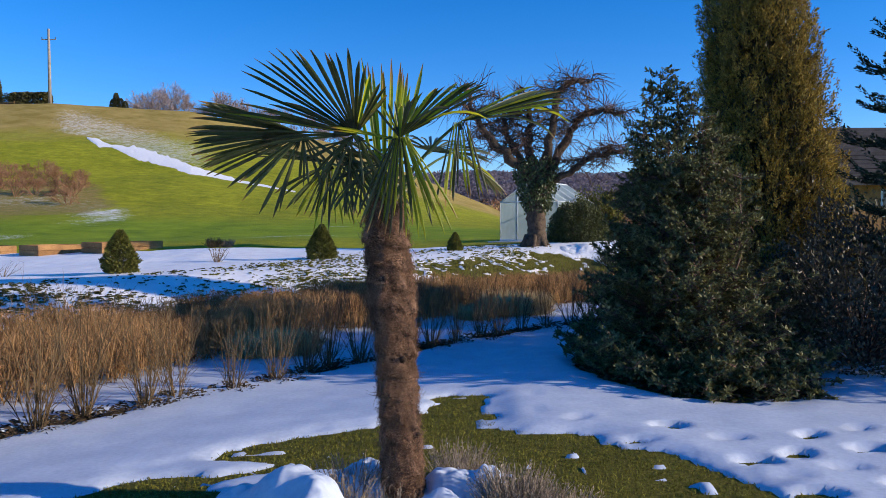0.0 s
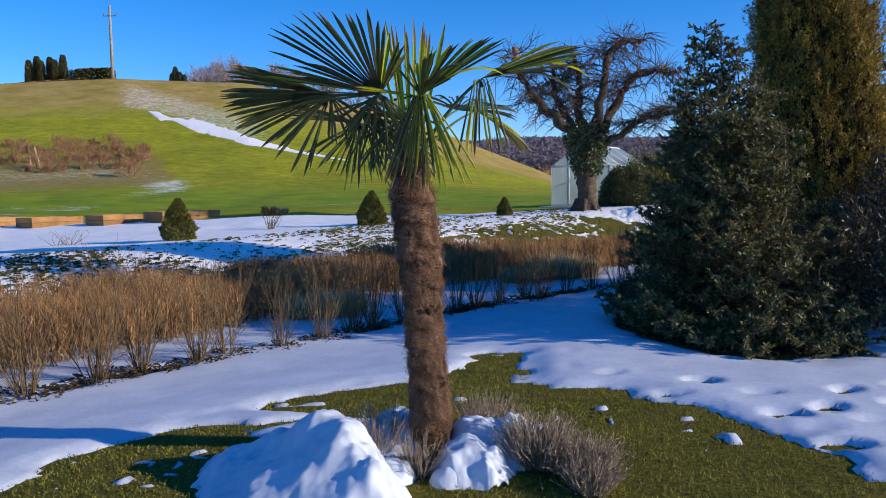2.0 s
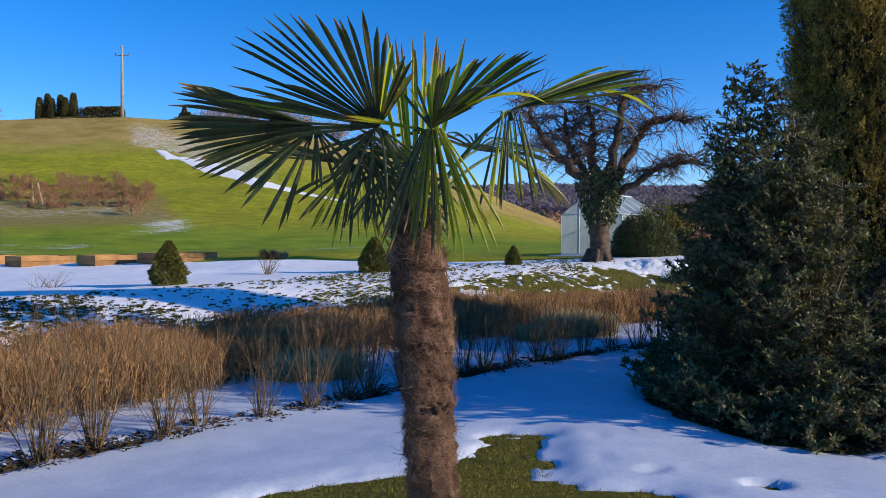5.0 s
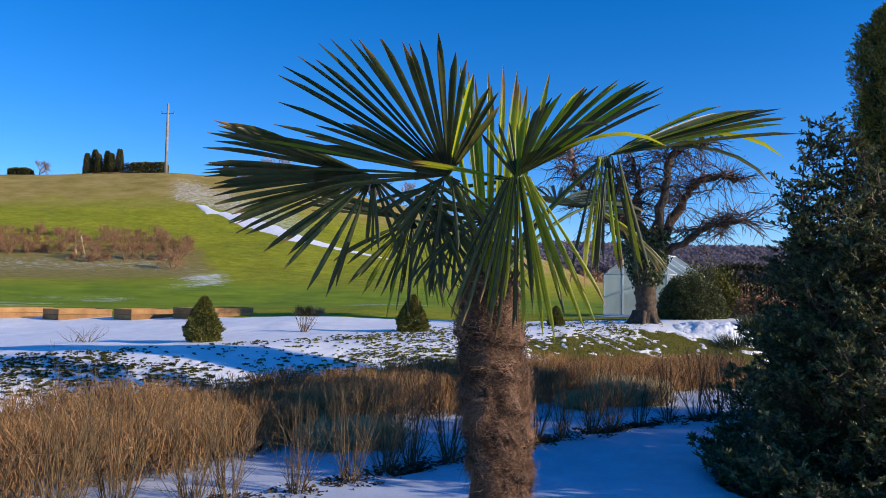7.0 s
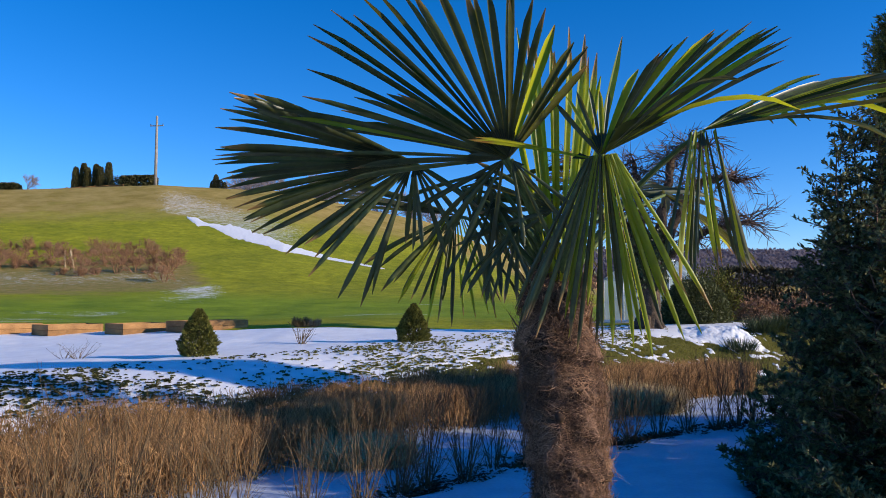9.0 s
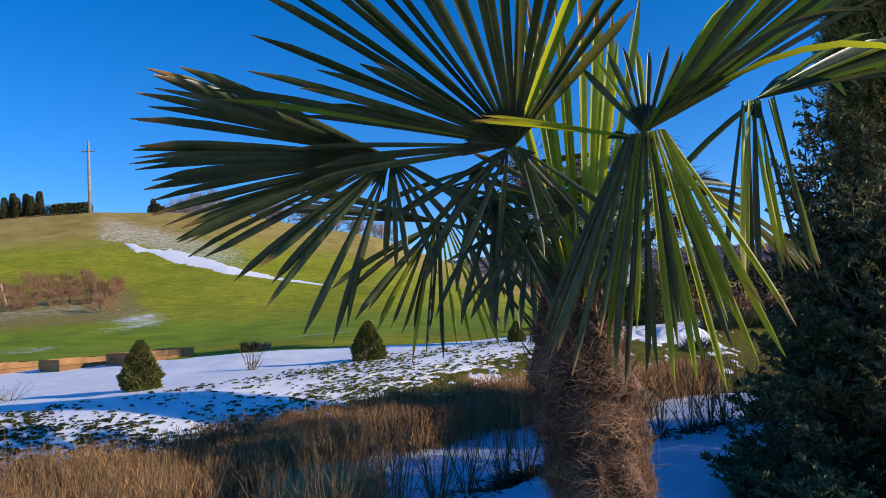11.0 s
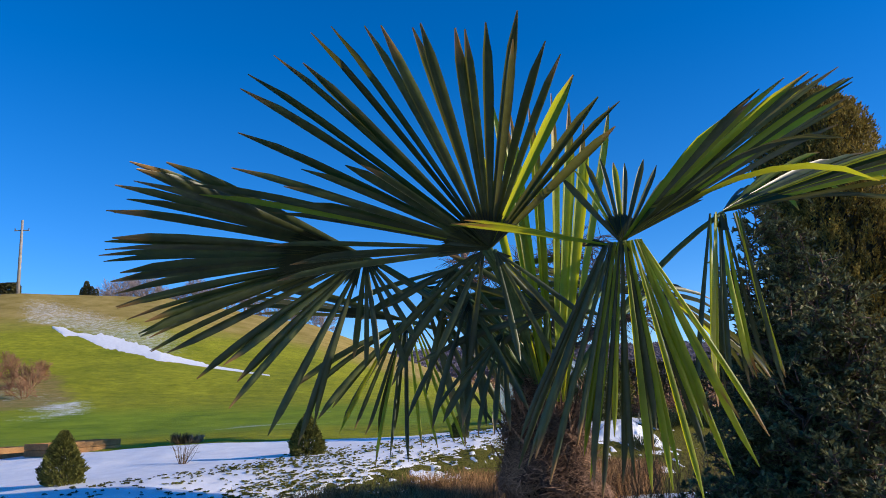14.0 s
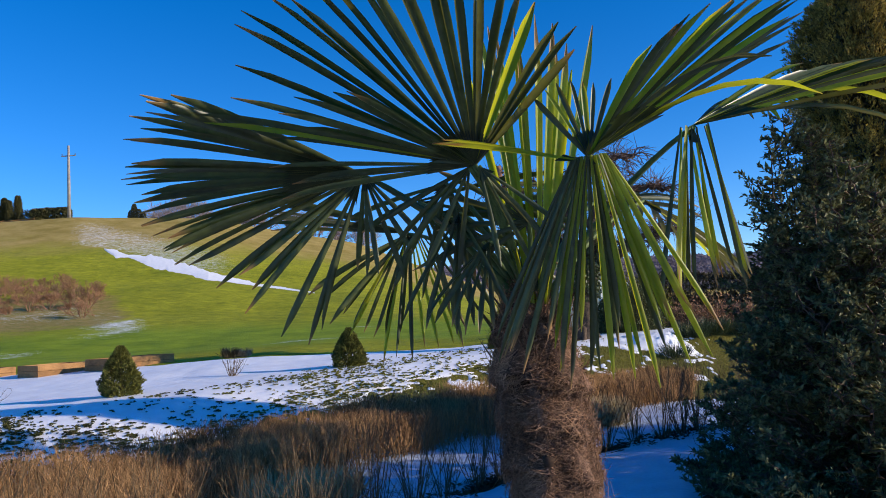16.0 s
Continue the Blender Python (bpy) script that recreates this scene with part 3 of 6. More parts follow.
def bank_snow(x, y):
    u = behind_row(x, y)
    far = 1 - sstep(0.0, 1.6, y - 21.6 - 0.28 * (x + 6) * (x > -6) + 0.16 * (x + 6) * (x <= -6))
    # the foot of the slope lies bare towards the old tree, with a ragged rim of snow dabs
    bare = sstep(5.6, 3.8, u + 0.7 * (fnoise(x, y, 0.7) - 0.5) + 0.30 * np.clip(-2.6 - x, 0, 6)) * sstep(-5.0, -2.4, x)
    n = fnoise(x * 0.8, y * 0.6, 0.15, 2)
    slope = sstep(8.6, 6.4, u + np.interp(x, [-4.0, 0.5], [0.0, 2.2]))
    c = 0.14 + 0.06 * (fnoise(x, y, 1.2) - 0.5) - bare * (0.24 + 1.5 * (n - 0.42)) - 0.9 * np.maximum(n - 0.68, 0) * slope
    c = c - 1.2 * (1 - far) - 0.6 * sstep(3.0, 2.5, u) - 0.35 * sstep(4.4, 6.5, x)
    return np.clip(c * 0.22, -0.06, 0.03)


snow_sheet("bank_snow", np.arange(-17.5, 9, 0.055), np.arange(9.0, 25, 0.055), bank_snow, "patchy snow on the bank with grass tussocks showing through", M_SUNLIT_SNOW)


def drift_strip():
    """The long drift left in the fold of the hill: thin, with a ragged rim."""
    along = np.linspace(0, 1, 420)
    key = [0, 0.12, 0.30, 0.55, 0.8, 1.0]
    az, dd = np.interp(along, key, DRIFT_AZ), np.interp(along, key, DRIFT_D)
    wid = np.interp(along, [0, 0.1, 0.17, 0.3, 0.42, 0.6, 0.8, 1.0], [0.6, 2.6, 0.7, 3.8, 3.6, 2.1, 1.1, 0.3])
    k = np.arange(420)
    lo = wid * (0.55 + 0.5 * fnoise(k, 0 * k, 40, 2) + 0.4 * fnoise(k, 0 * k + 9, 7, 2))
    hi = wid * (0.55 + 0.6 * fnoise(k, 0 * k + 50, 26, 3) + 0.35 * fnoise(k, 0 * k + 90, 6, 2))
    c = np.linspace(-1, 1, 11)
    Y = dd[:, None] + np.where(c[None] < 0, lo[:, None], hi[:, None]) * c[None] * 1.15
    X = az[:, None] * Y
    Z = land(X, Y) + 0.10 * (1 - c[None] ** 2) - 0.02 + 0.05 * (fnoise(X, Y, 1.6) - 0.5)
    i, j = np.meshgrid(np.arange(419), np.arange(10), indexing="ij")
    F = np.stack([i * 11 + j, (i + 1) * 11 + j, (i + 1) * 11 + j + 1, i * 11 + j + 1], -1).reshape(-1, 4)
    ob = part("snow_drift", np_mesh("snow_drift", np.stack([X, Y, Z], -1).reshape(-1, 3), F, smooth=True), M_SUNLIT_SNOW)
    tagged(ob, "long white drift of old snow down the hillside", "snow drift", kind="stuff")


drift_strip()

# ---------------------------------------------------------------- the palm
PALM = np.array((-0.21, 3.93, -0.02))
palm = thing("fan_palm", tuple(PALM), "small fan palm with shaggy brown trunk in a snowy bed", "palm tree")
rng = np.random.default_rng(21)
TRUNK_TOP = 1.70


def trunk_radius(z):
    """Shaggy trunk: rings of old leaf bases, widest below the crown."""
    r = np.interp(z, [0, 0.12, 0.5, 0.95, 1.25, 1.42, 1.55, 1.64, 1.70], [0.112, 0.100, 0.095, 0.103, 0.112, 0.112, 0.090, 0.056, 0.02])
    return r


def wraps(a, z):
    """Relief of the trunk: uneven wraps of matted fibre that overhang one another, with hollows below them."""
    w = z / 0.118 + 0.16 * np.sin(a + 1.0) + 0.10 * np.sin(2 * a + 3) + 0.75 * (fnoise(np.cos(a) * 1.3 + 5, np.sin(a) * 1.3 + z * 2.2, 0.8, 2) - 0.5)
    saw = w - np.floor(w)
    lip = sstep(0.0, 0.16, saw) * (1 - 0.55 * saw)
    lump = fnoise(np.cos(a) * 1.6 + 30, np.sin(a) * 1.6 + z * 5, 0.55, 3) - 0.5
    return 0.70 + 0.42 * lip + 0.60 * lump


nz, na = 230, 96
zz = np.linspace(-0.05, TRUNK_TOP, nz)
aa = np.arange(na) * 2 * np.pi / na
A2, Z2 = np.meshgrid(aa, zz)
R2 = trunk_radius(Z2) * wraps(A2, Z2)
LEANX = lambda z: -0.066 * (np.maximum(z, 0) / 1.3) ** 1.5
TV = np.stack([R2 * np.cos(A2) + LEANX(Z2), R2 * np.sin(A2), Z2], -1).reshape(-1, 3)
i, j = np.meshgrid(np.arange(nz - 1), np.arange(na), indexing="ij")
TF = np.stack([i * na + j, i * na + (j + 1) % na, (i + 1) * na + (j + 1) % na, (i + 1) * na + j], -1).reshape(-1, 4)
part("trunk", np_mesh("trunk", TV, TF, smooth=True), M_TRUNK, palm)

# the coat of matted fibre: most of it lies along the wraps, some strands stand off
N = 46000
fz = rng.uniform(-0.02, TRUNK_TOP - 0.02, N)
fa = rng.uniform(0, 2 * np.pi, N)
worn = wraps(fa, fz) + 0.08 * rng.normal(size=N) > 0.84
fz, fa = fz[worn], fa[worn]
N = len(fz)
rr = trunk_radius(fz) * wraps(fa, fz) * 0.99
p0 = np.stack([rr * np.cos(fa) + LEANX(fz), rr * np.sin(fa), fz], -1)
loose = rng.random(N) < 0.12
flow = 2.2 * (fnoise(fa * 1.5 + 40, fz * 3, 0.6, 2) - 0.5)
sidev = np.stack([-np.sin(fa), np.cos(fa), np.zeros(N)], -1)
outv = np.stack([np.cos(fa), np.sin(fa), np.zeros(N)], -1)
ln = rng.uniform(0.02, 0.06, N) * np.where(loose, 1.25, 1.0)
dirv = sidev * rng.normal(0.9, 0.5, N)[:, None] * np.sign(flow + rng.normal(0, 0.5, N))[:, None] + outv * (np.where(loose, rng.uniform(0.1, 0.45, N), rng.uniform(-0.03, 0.07, N)))[:, None] + np.array([0, 0, 1.0]) * (flow * 0.5 + rng.normal(-0.12, 0.32, N))[:, None]
pm = p0 + unit(dirv) * ln[:, None] * 0.5
curl = unit(dirv + np.cross(outv, dirv) * rng.normal(0, 0.9, N)[:, None] - outv * rng.uniform(0.0, 0.3, N)[:, None])
fr = rng.uniform(0.0006, 0.0012, N)
V, F = join([sticks(p0, pm, fr, fr * 0.85), sticks(pm, pm + curl * ln[:, None] * 0.6, fr * 0.85, 0.0004)])
part("trunk_fibre", np_mesh("trunk_fibre", V, F), M_FIBRE, palm, "matted brown hanging fibre")

# stubs of cut leaf stalks, coloured near black for the shade of the fibre's hollows
for k in range(15):
    z = 0.16 + 0.083 * k + 0.02 * math.sin(k * 5.1)
    a = -1.5 + 2.4 * k
    r = float(trunk_radius(z)) * 0.93
    c = np.array([r * math.cos(a) + float(LEANX(z)), r * math.sin(a), z])
    o = np.array([math.cos(a), math.sin(a), 0.5])
    V, F = tube(curve_pts(c - o * 0.03, c + o * rng.uniform(0.016, 0.034), n=4), [0.022, 0.021, 0.018, 0.011], 7, 0.2)
    part("leaf_stub", np_mesh("leaf_stub", V, F), M_STUB, palm)


def leaflet_mesh(length, width, droop, bend_dir, roll, pinch=0.7, seg=8):
    """One folded segment of a fan: a V-shaped strip that starts narrow, widens and runs to a point, drooping along its way.
    It points along +x, its upper side is +z."""
    V, F = [], []
    pts = [np.zeros(3)]
    d = np.array([1.0, 0, 0])
    for k in range(seg):
        t = (k + 0.5) / seg
        d = unit(d + np.asarray(bend_dir) * droop * (t ** 1.6) * 2.2 / seg)
        pts.append(pts[-1] + d * length / seg)
    pts = np.array(pts)
    tang = unit(np.gradient(pts, axis=0))
    side0 = np.array([0, math.cos(roll), math.sin(roll)])
    for k, p in enumerate(pts):
        t = k / seg
        w = width * (np.interp(t, [0, 0.15, 0.5, 0.8, 0.93, 1.0], [0.34, 0.50, 0.86, 1.0, 0.72, 0.12]))
        s = unit(side0 - tang[k] * np.dot(side0, tang[k]))
        up = np.cross(tang[k], s)
        V += [p + s * w * 0.65 * math.cos(pinch) + up * w * 0.65 * math.sin(pinch), p, p - s * w * 0.65 * math.cos(pinch) + up * w * 0.65 * math.sin(pinch)]
    for k in range(seg):
        a = 3 * k
        F += [(a, a + 1, a + 4, a + 3), (a + 1, a + 2, a + 5, a + 4)]
    return np.array(V), np.array(F)


def basis(d, n):
    d = unit(np.asarray(d, float))
    n = np.asarray(n, float)
    y = unit(np.cross(n, d))
    return np.stack([d, y, np.cross(d, y)], -1)


def frond(hub, mid, normal, lo, hi, length, count, droop=0.1, sag=0.0, taper=0.0, skew=0.0, yellow=0.0, fuse=0.28, wide=1.0, vary=0.07, fold=0.0, bend=0.05, pinch=0.7, jitter=1.1, sunny=0.0, curtain=0.0):
    """A fan leaf: stalk from the crown to the hub, and folded segments spread from lo to hi degrees about the direction mid in the
    plane of the normal; curtain: how far apart the outer segments start; sag: how far the outer segments sink below that plane; fold: share of segments with a broken, hanging end."""
    start, hub = CROWN - PALM, np.asarray(hub, float) - PALM
    mid = unit(np.asarray(mid, float))
    normal = np.asarray(normal, float)
    normal = unit(normal - mid * np.dot(normal, mid))
    side = np.cross(normal, mid)
    P = curve_pts(start, hub, bend=(0, 0, bend), n=9)
    V, F = tube(P, np.linspace(0.010, 0.005, 9), 6)
    stalk = part("frond", np_mesh("stalk", V, F, smooth=True), M_PETIOLE, palm, "fan frond on a smooth green stalk")
    sag = (sag, sag) if isinstance(sag, float) else sag
    reach = lambda deg: deg / (abs(lo) if deg < 0 else abs(hi))

    def heading(deg):
        a = math.radians(deg)
        return unit(mid * math.cos(a) + side * math.sin(a) + normal * (0.05 - sag[deg > 0] * abs(reach(deg)) ** 3))

    # the fused inner part of the fan: a pleated plate
    pv, pf = [hub], []
    k2 = 2 * count - 1
    for k in range(k2):
        rim = length * fuse * (1.0 if k % 2 == 0 else 0.72)
        pv.append(hub + heading(lo + (hi - lo) * k / (k2 - 1)) * rim + normal * (0.010 if k % 2 else -0.006))
    for k in range(k2 - 1):
        pf.append((0, k + 1, k + 2))
    part("blade", np_mesh("blade", np.array(pv), np.array(pf)), M_PLATE, stalk)
    for k, deg in enumerate(np.linspace(lo, hi, count)):
        d = heading(deg + rng.normal(0, jitter)) + normal * rng.normal(0, 0.02 * jitter)
        q = reach(deg)
        L = length * (1 - taper * abs(q) ** 2.2) * rng.uniform(1 - vary, 1 + vary * 0.5) * (1 + skew * q)
        B = basis(d, normal)
        down = B.T @ np.array([0, 0, -1.0])
        down[0] = 0 if droop < 0.7 else down[0]
        dr = droop * rng.uniform(0.6, 1.35) + (rng.uniform(0.8, 1.6) if rng.random() < fold else 0.0)
        V, F = leaflet_mesh(L, 0.0215 * wide * (length / 0.55) ** 0.5 * rng.uniform(0.85, 1.15), dr, down, rng.normal(0, 0.30), pinch)
        V = V @ B.T + hub + (side * q + normal * rng.normal(0, 0.3)) * curtain
        # sunny raises the share of sun-coloured leaflets towards the fan's low-angle end
        m = M_LEAFLET_SUNLIT if rng.random() < yellow * (1 - sunny * q) else M_LEAFLET
        me = np_mesh("leaflet", V, F)
        me.attributes.new("along", "FLOAT", "POINT").data.foreach_set("value", np.repeat(np.linspace(0, 1, len(V) // 3), 3).astype(np.float32))
        part("leaflet", me, m, stalk, "sunlit yellow-green leaflet" if m is M_LEAFLET_SUNLIT else "")


CROWN = np.array((-0.29, 3.92, 1.56))
UPV = np.array([0, 0, 1.0])
# the great upright fan, arching towards the eye, and its segments that have dropped
frond((-0.425, 3.745, 1.94), (-0.30, -0.77, 0.56), (0.17, 0.54, 0.83), -48, 45, 0.57, 25, droop=0.03, sag=(0.42, 0.24), skew=-0.12, yellow=0.07, fuse=0.20)
frond((-0.415, 3.745, 1.935), (0.42, -0.15, -0.75), (0.1, 0.95, -0.1), -34, 30, 0.27, 4, droop=0.15, fuse=0.15, jitter=6.0)
frond((-0.44, 3.75, 1.935), (-0.62, 0.1, -0.72), (0.1, 0.95, 0.1), -24, 24, 0.27, 5, droop=0.15, fuse=0.15, jitter=6.0)
frond((-0.43, 3.75, 1.938), (-0.88, -0.42, 0.10), (0.10, 0.50, 0.86), -30, 26, 0.46, 11, droop=0.06, fuse=0.25, vary=0.14)
# the fan spread to the side, its lower segments hanging
frond((-0.72, 3.885, 1.96), (-0.76, -0.58, 0.03), (-0.28, 0.42, 0.86), -46, 21, 0.565, 27, wide=1.08, droop=0.06, sag=0.10, skew=0.05, fuse=0.36)
frond((-0.71, 3.885, 1.955), (0.30, -0.10, -0.92), (0.1, 0.97, 0.05), -38, 30, 0.30, 8, droop=0.15, fuse=0.15, vary=0.32, jitter=6.0)
frond((-0.715, 3.885, 1.955), (-0.72, -0.12, -0.66), (-0.15, 0.97, 0.05), -34, 36, 0.46, 10, droop=0.12, skew=0.08, fuse=0.18, vary=0.14, jitter=2.6)
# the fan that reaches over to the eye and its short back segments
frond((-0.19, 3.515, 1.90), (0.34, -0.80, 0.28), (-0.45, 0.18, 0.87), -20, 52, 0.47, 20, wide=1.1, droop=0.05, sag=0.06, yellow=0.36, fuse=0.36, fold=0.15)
frond((-0.19, 3.525, 1.895), (-0.02, 0.10, 1.0), (0.1, -0.99, 0.0), -38, 38, 0.18, 9, droop=0.03, yellow=0.2, fuse=0.4)
frond((-0.20, 3.53, 1.89), (-0.92, -0.05, 0.10), (0.1, -0.2, 0.95), -14, 16, 0.32, 4, droop=0.03, yellow=0.5, fuse=0.2)
# the far fan with hanging ends
frond((0.10, 3.73, 2.00), (0.88, 0.24, 0.28), (-0.3, -0.35, 0.85), -40, 36, 0.54, 20, droop=0.13, yellow=0.45, fuse=0.3, fold=0.35)
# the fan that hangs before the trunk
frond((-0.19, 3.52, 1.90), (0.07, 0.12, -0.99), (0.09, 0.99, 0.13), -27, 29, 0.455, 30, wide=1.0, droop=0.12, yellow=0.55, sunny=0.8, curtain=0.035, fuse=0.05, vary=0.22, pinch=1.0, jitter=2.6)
# hanging fan beyond it
frond((0.09, 3.72, 1.995), (0.08, 0.03, -0.99), (-0.5, 0.8, 0.1), -18, 18, 0.40, 14, curtain=0.035, wide=1.0, droop=0.12, yellow=0.5, fuse=0.10, vary=0.16, pinch=1.1, jitter=2.6)
# lower fan further back: flat segments out to the side, a hanging bunch under it
frond((-0.63, 4.26, 1.84), (-0.92, -0.25, 0.13), (0.05, 0.12, 0.99), -22, 22, 0.46, 8, droop=0.10, fuse=0.4)
frond((-0.62, 4.25, 1.835), (0.08, -0.22, -0.96), (0.1, 0.97, -0.2), -24, 36, 0.37, 14, curtain=0.03, wide=0.95, droop=0.12, yellow=0.28, fuse=0.10, vary=0.16, pinch=1.05, jitter=2.6)
frond((-0.625, 4.255, 1.838), (-0.62, -0.12, -0.74), (-0.1, 0.97, 0.0), -30, 30, 0.34, 7, droop=0.25, fuse=0.12, vary=0.14, jitter=6.0)
# a fan hanging beside the trunk
frond((-0.47, 3.86, 1.84), (-0.10, -0.05, -0.99), (-0.2, -0.95, 0.1), -20, 24, 0.30, 7, droop=0.25, fuse=0.12, jitter=6.0)
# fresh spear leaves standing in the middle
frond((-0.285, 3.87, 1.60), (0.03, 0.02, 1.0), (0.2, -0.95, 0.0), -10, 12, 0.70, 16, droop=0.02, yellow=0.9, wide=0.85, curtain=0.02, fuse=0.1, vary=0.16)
# a tangle of older segments between the stalks
frond((-0.52, 3.98, 1.86), (0.75, -0.1, -0.30), (0.1, 0.9, 0.3), -40, 30, 0.36, 7, droop=0.35, fuse=0.15, vary=0.32, jitter=6.0)
frond((-0.30, 3.80, 1.80), (-0.85, 0.05, 0.25), (0.1, 0.9, 0.2), -45, 40, 0.30, 8, droop=0.3, fuse=0.15, vary=0.32, jitter=6.0)
frond((-0.58, 4.02, 1.90), (0.55, 0.1, -0.60), (0.1, 0.9, 0.3), -50, 40, 0.40, 10, droop=0.4, fuse=0.15, vary=0.32, jitter=6.0)
frond((-0.50, 3.92, 1.93), (-0.35, 0.05, -0.85), (0.1, 0.95, 0.1), -45, 50, 0.30, 10, droop=0.2, fuse=0.15, vary=0.32, jitter=6.0)
# fans behind the crown
frond((-0.06, 4.25, 1.90), (0.25, 0.75, 0.25), (0.1, -0.4, 0.9), -75, 75, 0.42, 20, droop=0.5, taper=0.2)
frond((0.06, 4.12, 1.88), (0.60, 0.45, -0.35), (0.2, -0.4, 0.9), -60, 60, 0.40, 16, droop=0.7, yellow=0.1, fuse=0.15, taper=0.2)
frond((-0.38, 4.08, 1.78), (0.45, 0.2, -0.45), (0.0, -0.7, 0.7), -45, 45, 0.34, 9, droop=0.7, fuse=0.12)
frond((-0.40, 3.82, 1.76), (-0.35, -0.15, -0.80), (-0.3, -0.8, 0.3), -25, 25, 0.24, 6, droop=0.4, fuse=0.12)
# the frayed sheaths of the crown
for k in range(14):
    a = k * 2.4
    o = np.array([math.cos(a), math.sin(a), 0])
    p = np.array([LEANX(1.5), 0, 1.40 + 0.014 * k]) + o * 0.07
    V, F = leaves(p[None] + rng.normal(0, 0.01, (26, 3)), o[None] * 0.35 + [0, 0, 1.0] + rng.normal(0, 0.22, (26, 3)), o[None] + rng.normal(0, 0.3, (26, 3)), rng.uniform(0.05, 0.13, 26), 0.007)
    part("leaf_sheath", np_mesh("leaf_sheath", V, F), M_FIBRE, palm, "frayed straw-brown sheath fibres")

# ---------------------------------------------------------------- hedge and the row of bare shrubs
def row_point(s):
    """A place on the row's foot; s runs along it in metres, and the unit vector square to it."""
    seg = np.hypot(np.diff(ROW_X), np.diff(ROW_Y))
    acc = np.concatenate([[0], np.cumsum(seg)])
    x, y = np.interp(s, acc, ROW_X), np.interp(s, acc, ROW_Y)
    x2, y2 = np.interp(s + 0.3, acc, ROW_X), np.interp(s + 0.3, acc, ROW_Y)
    t = np.stack([x2 - x, y2 - y], -1)
    t = t / np.linalg.norm(t, axis=-1, keepdims=True)
    return x, y, np.stack([-t[..., 1], t[..., 0]], -1)


def hedge_front(x):
    """The hedge draws back from the row of shrubs as it runs on."""
    return np.interp(x, [-4.0, -3.2, -2.2, -1.3, -0.5, 1.0, 2.5], [0.70, 0.85, 1.20, 1.55, 1.80, 1.95, 2.1])


def brush_hedge():
    r = np.random.default_rng(5)
    n = 70000
    s = r.uniform(2.5, 21.0, n)
    x, y, nv = row_point(s)
    f = hedge_front(x)
    u = f + (3.15 - f) * r.random(n)
    bx, by = x + nv[:, 0] * u, y + nv[:, 1] * u
    g = land(bx, by)
    top = 0.56 + 0.16 * (fnoise(bx, by, 0.6) - 0.5)
    z0 = g + r.uniform(0.0, 0.9, n) ** 0.7 * top * 0.9
    ln = r.uniform(0.10, 0.30, n)
    d = np.stack([r.normal(0, 0.32, n), r.normal(0, 0.32, n), r.uniform(0.35, 1.1, n)], -1)
    p0 = np.stack([bx, by, z0], -1)
    p1 = p0 + unit(d) * ln[:, None]
    p1[:, 2] = np.minimum(p1[:, 2], g + top + r.uniform(0, 0.07, n))
    V, F = sticks(p0, p1, r.uniform(0.0030, 0.0050, n), 0.0015)
    h = thing("hedge", (0, 0, 0), "dense leafless brown hedge clipped low in front of a bank", "hedge")
    tagged(part("brushwood", np_mesh("brushwood", V, F), M_HEDGE, h), kind="stuff")
    # inner wood: crossing stems
    n = 4200
    s = r.uniform(2.5, 21.0, n)
    x, y, nv = row_point(s)
    f = hedge_front(x)
    u = f + (3.1 - f) * r.random(n)
    bx, by = x + nv[:, 0] * u, y + nv[:, 1] * u
    g = land(bx, by)
    p0 = np.stack([bx, by, g - 0.03], -1)
    p1 = p0 + np.stack([r.normal(0, 0.10, n), r.normal(0, 0.10, n), r.uniform(0.35, 0.62, n)], -1)
    V, F = sticks(p0, p1, 0.006, 0.003)
    tagged(part("inner_wood", np_mesh("inner_wood", V, F), M_HEDGE, h), kind="stuff")
    # fallen leaves and dead growth packed inside
    n = 12000
    s = r.uniform(2.5, 21.0, n)
    x, y, nv = row_point(s)
    f = hedge_front(x) + 0.1
    u = f + (3.05 - f) * r.random(n)
    bx, by = x + nv[:, 0] * u, y + nv[:, 1] * u
    p = np.stack([bx, by, land(bx, by) + r.uniform(0, 0.42, n)], -1)
    V, F = leaves(p, r.normal(size=(n, 3)), r.normal(size=(n, 3)), r.uniform(0.05, 0.10, n), r.uniform(0.03, 0.05, n))
    tagged(part("dead_foliage", np_mesh("dead_foliage", V, F), M_HEDGE, h), kind="stuff")


brush_hedge()


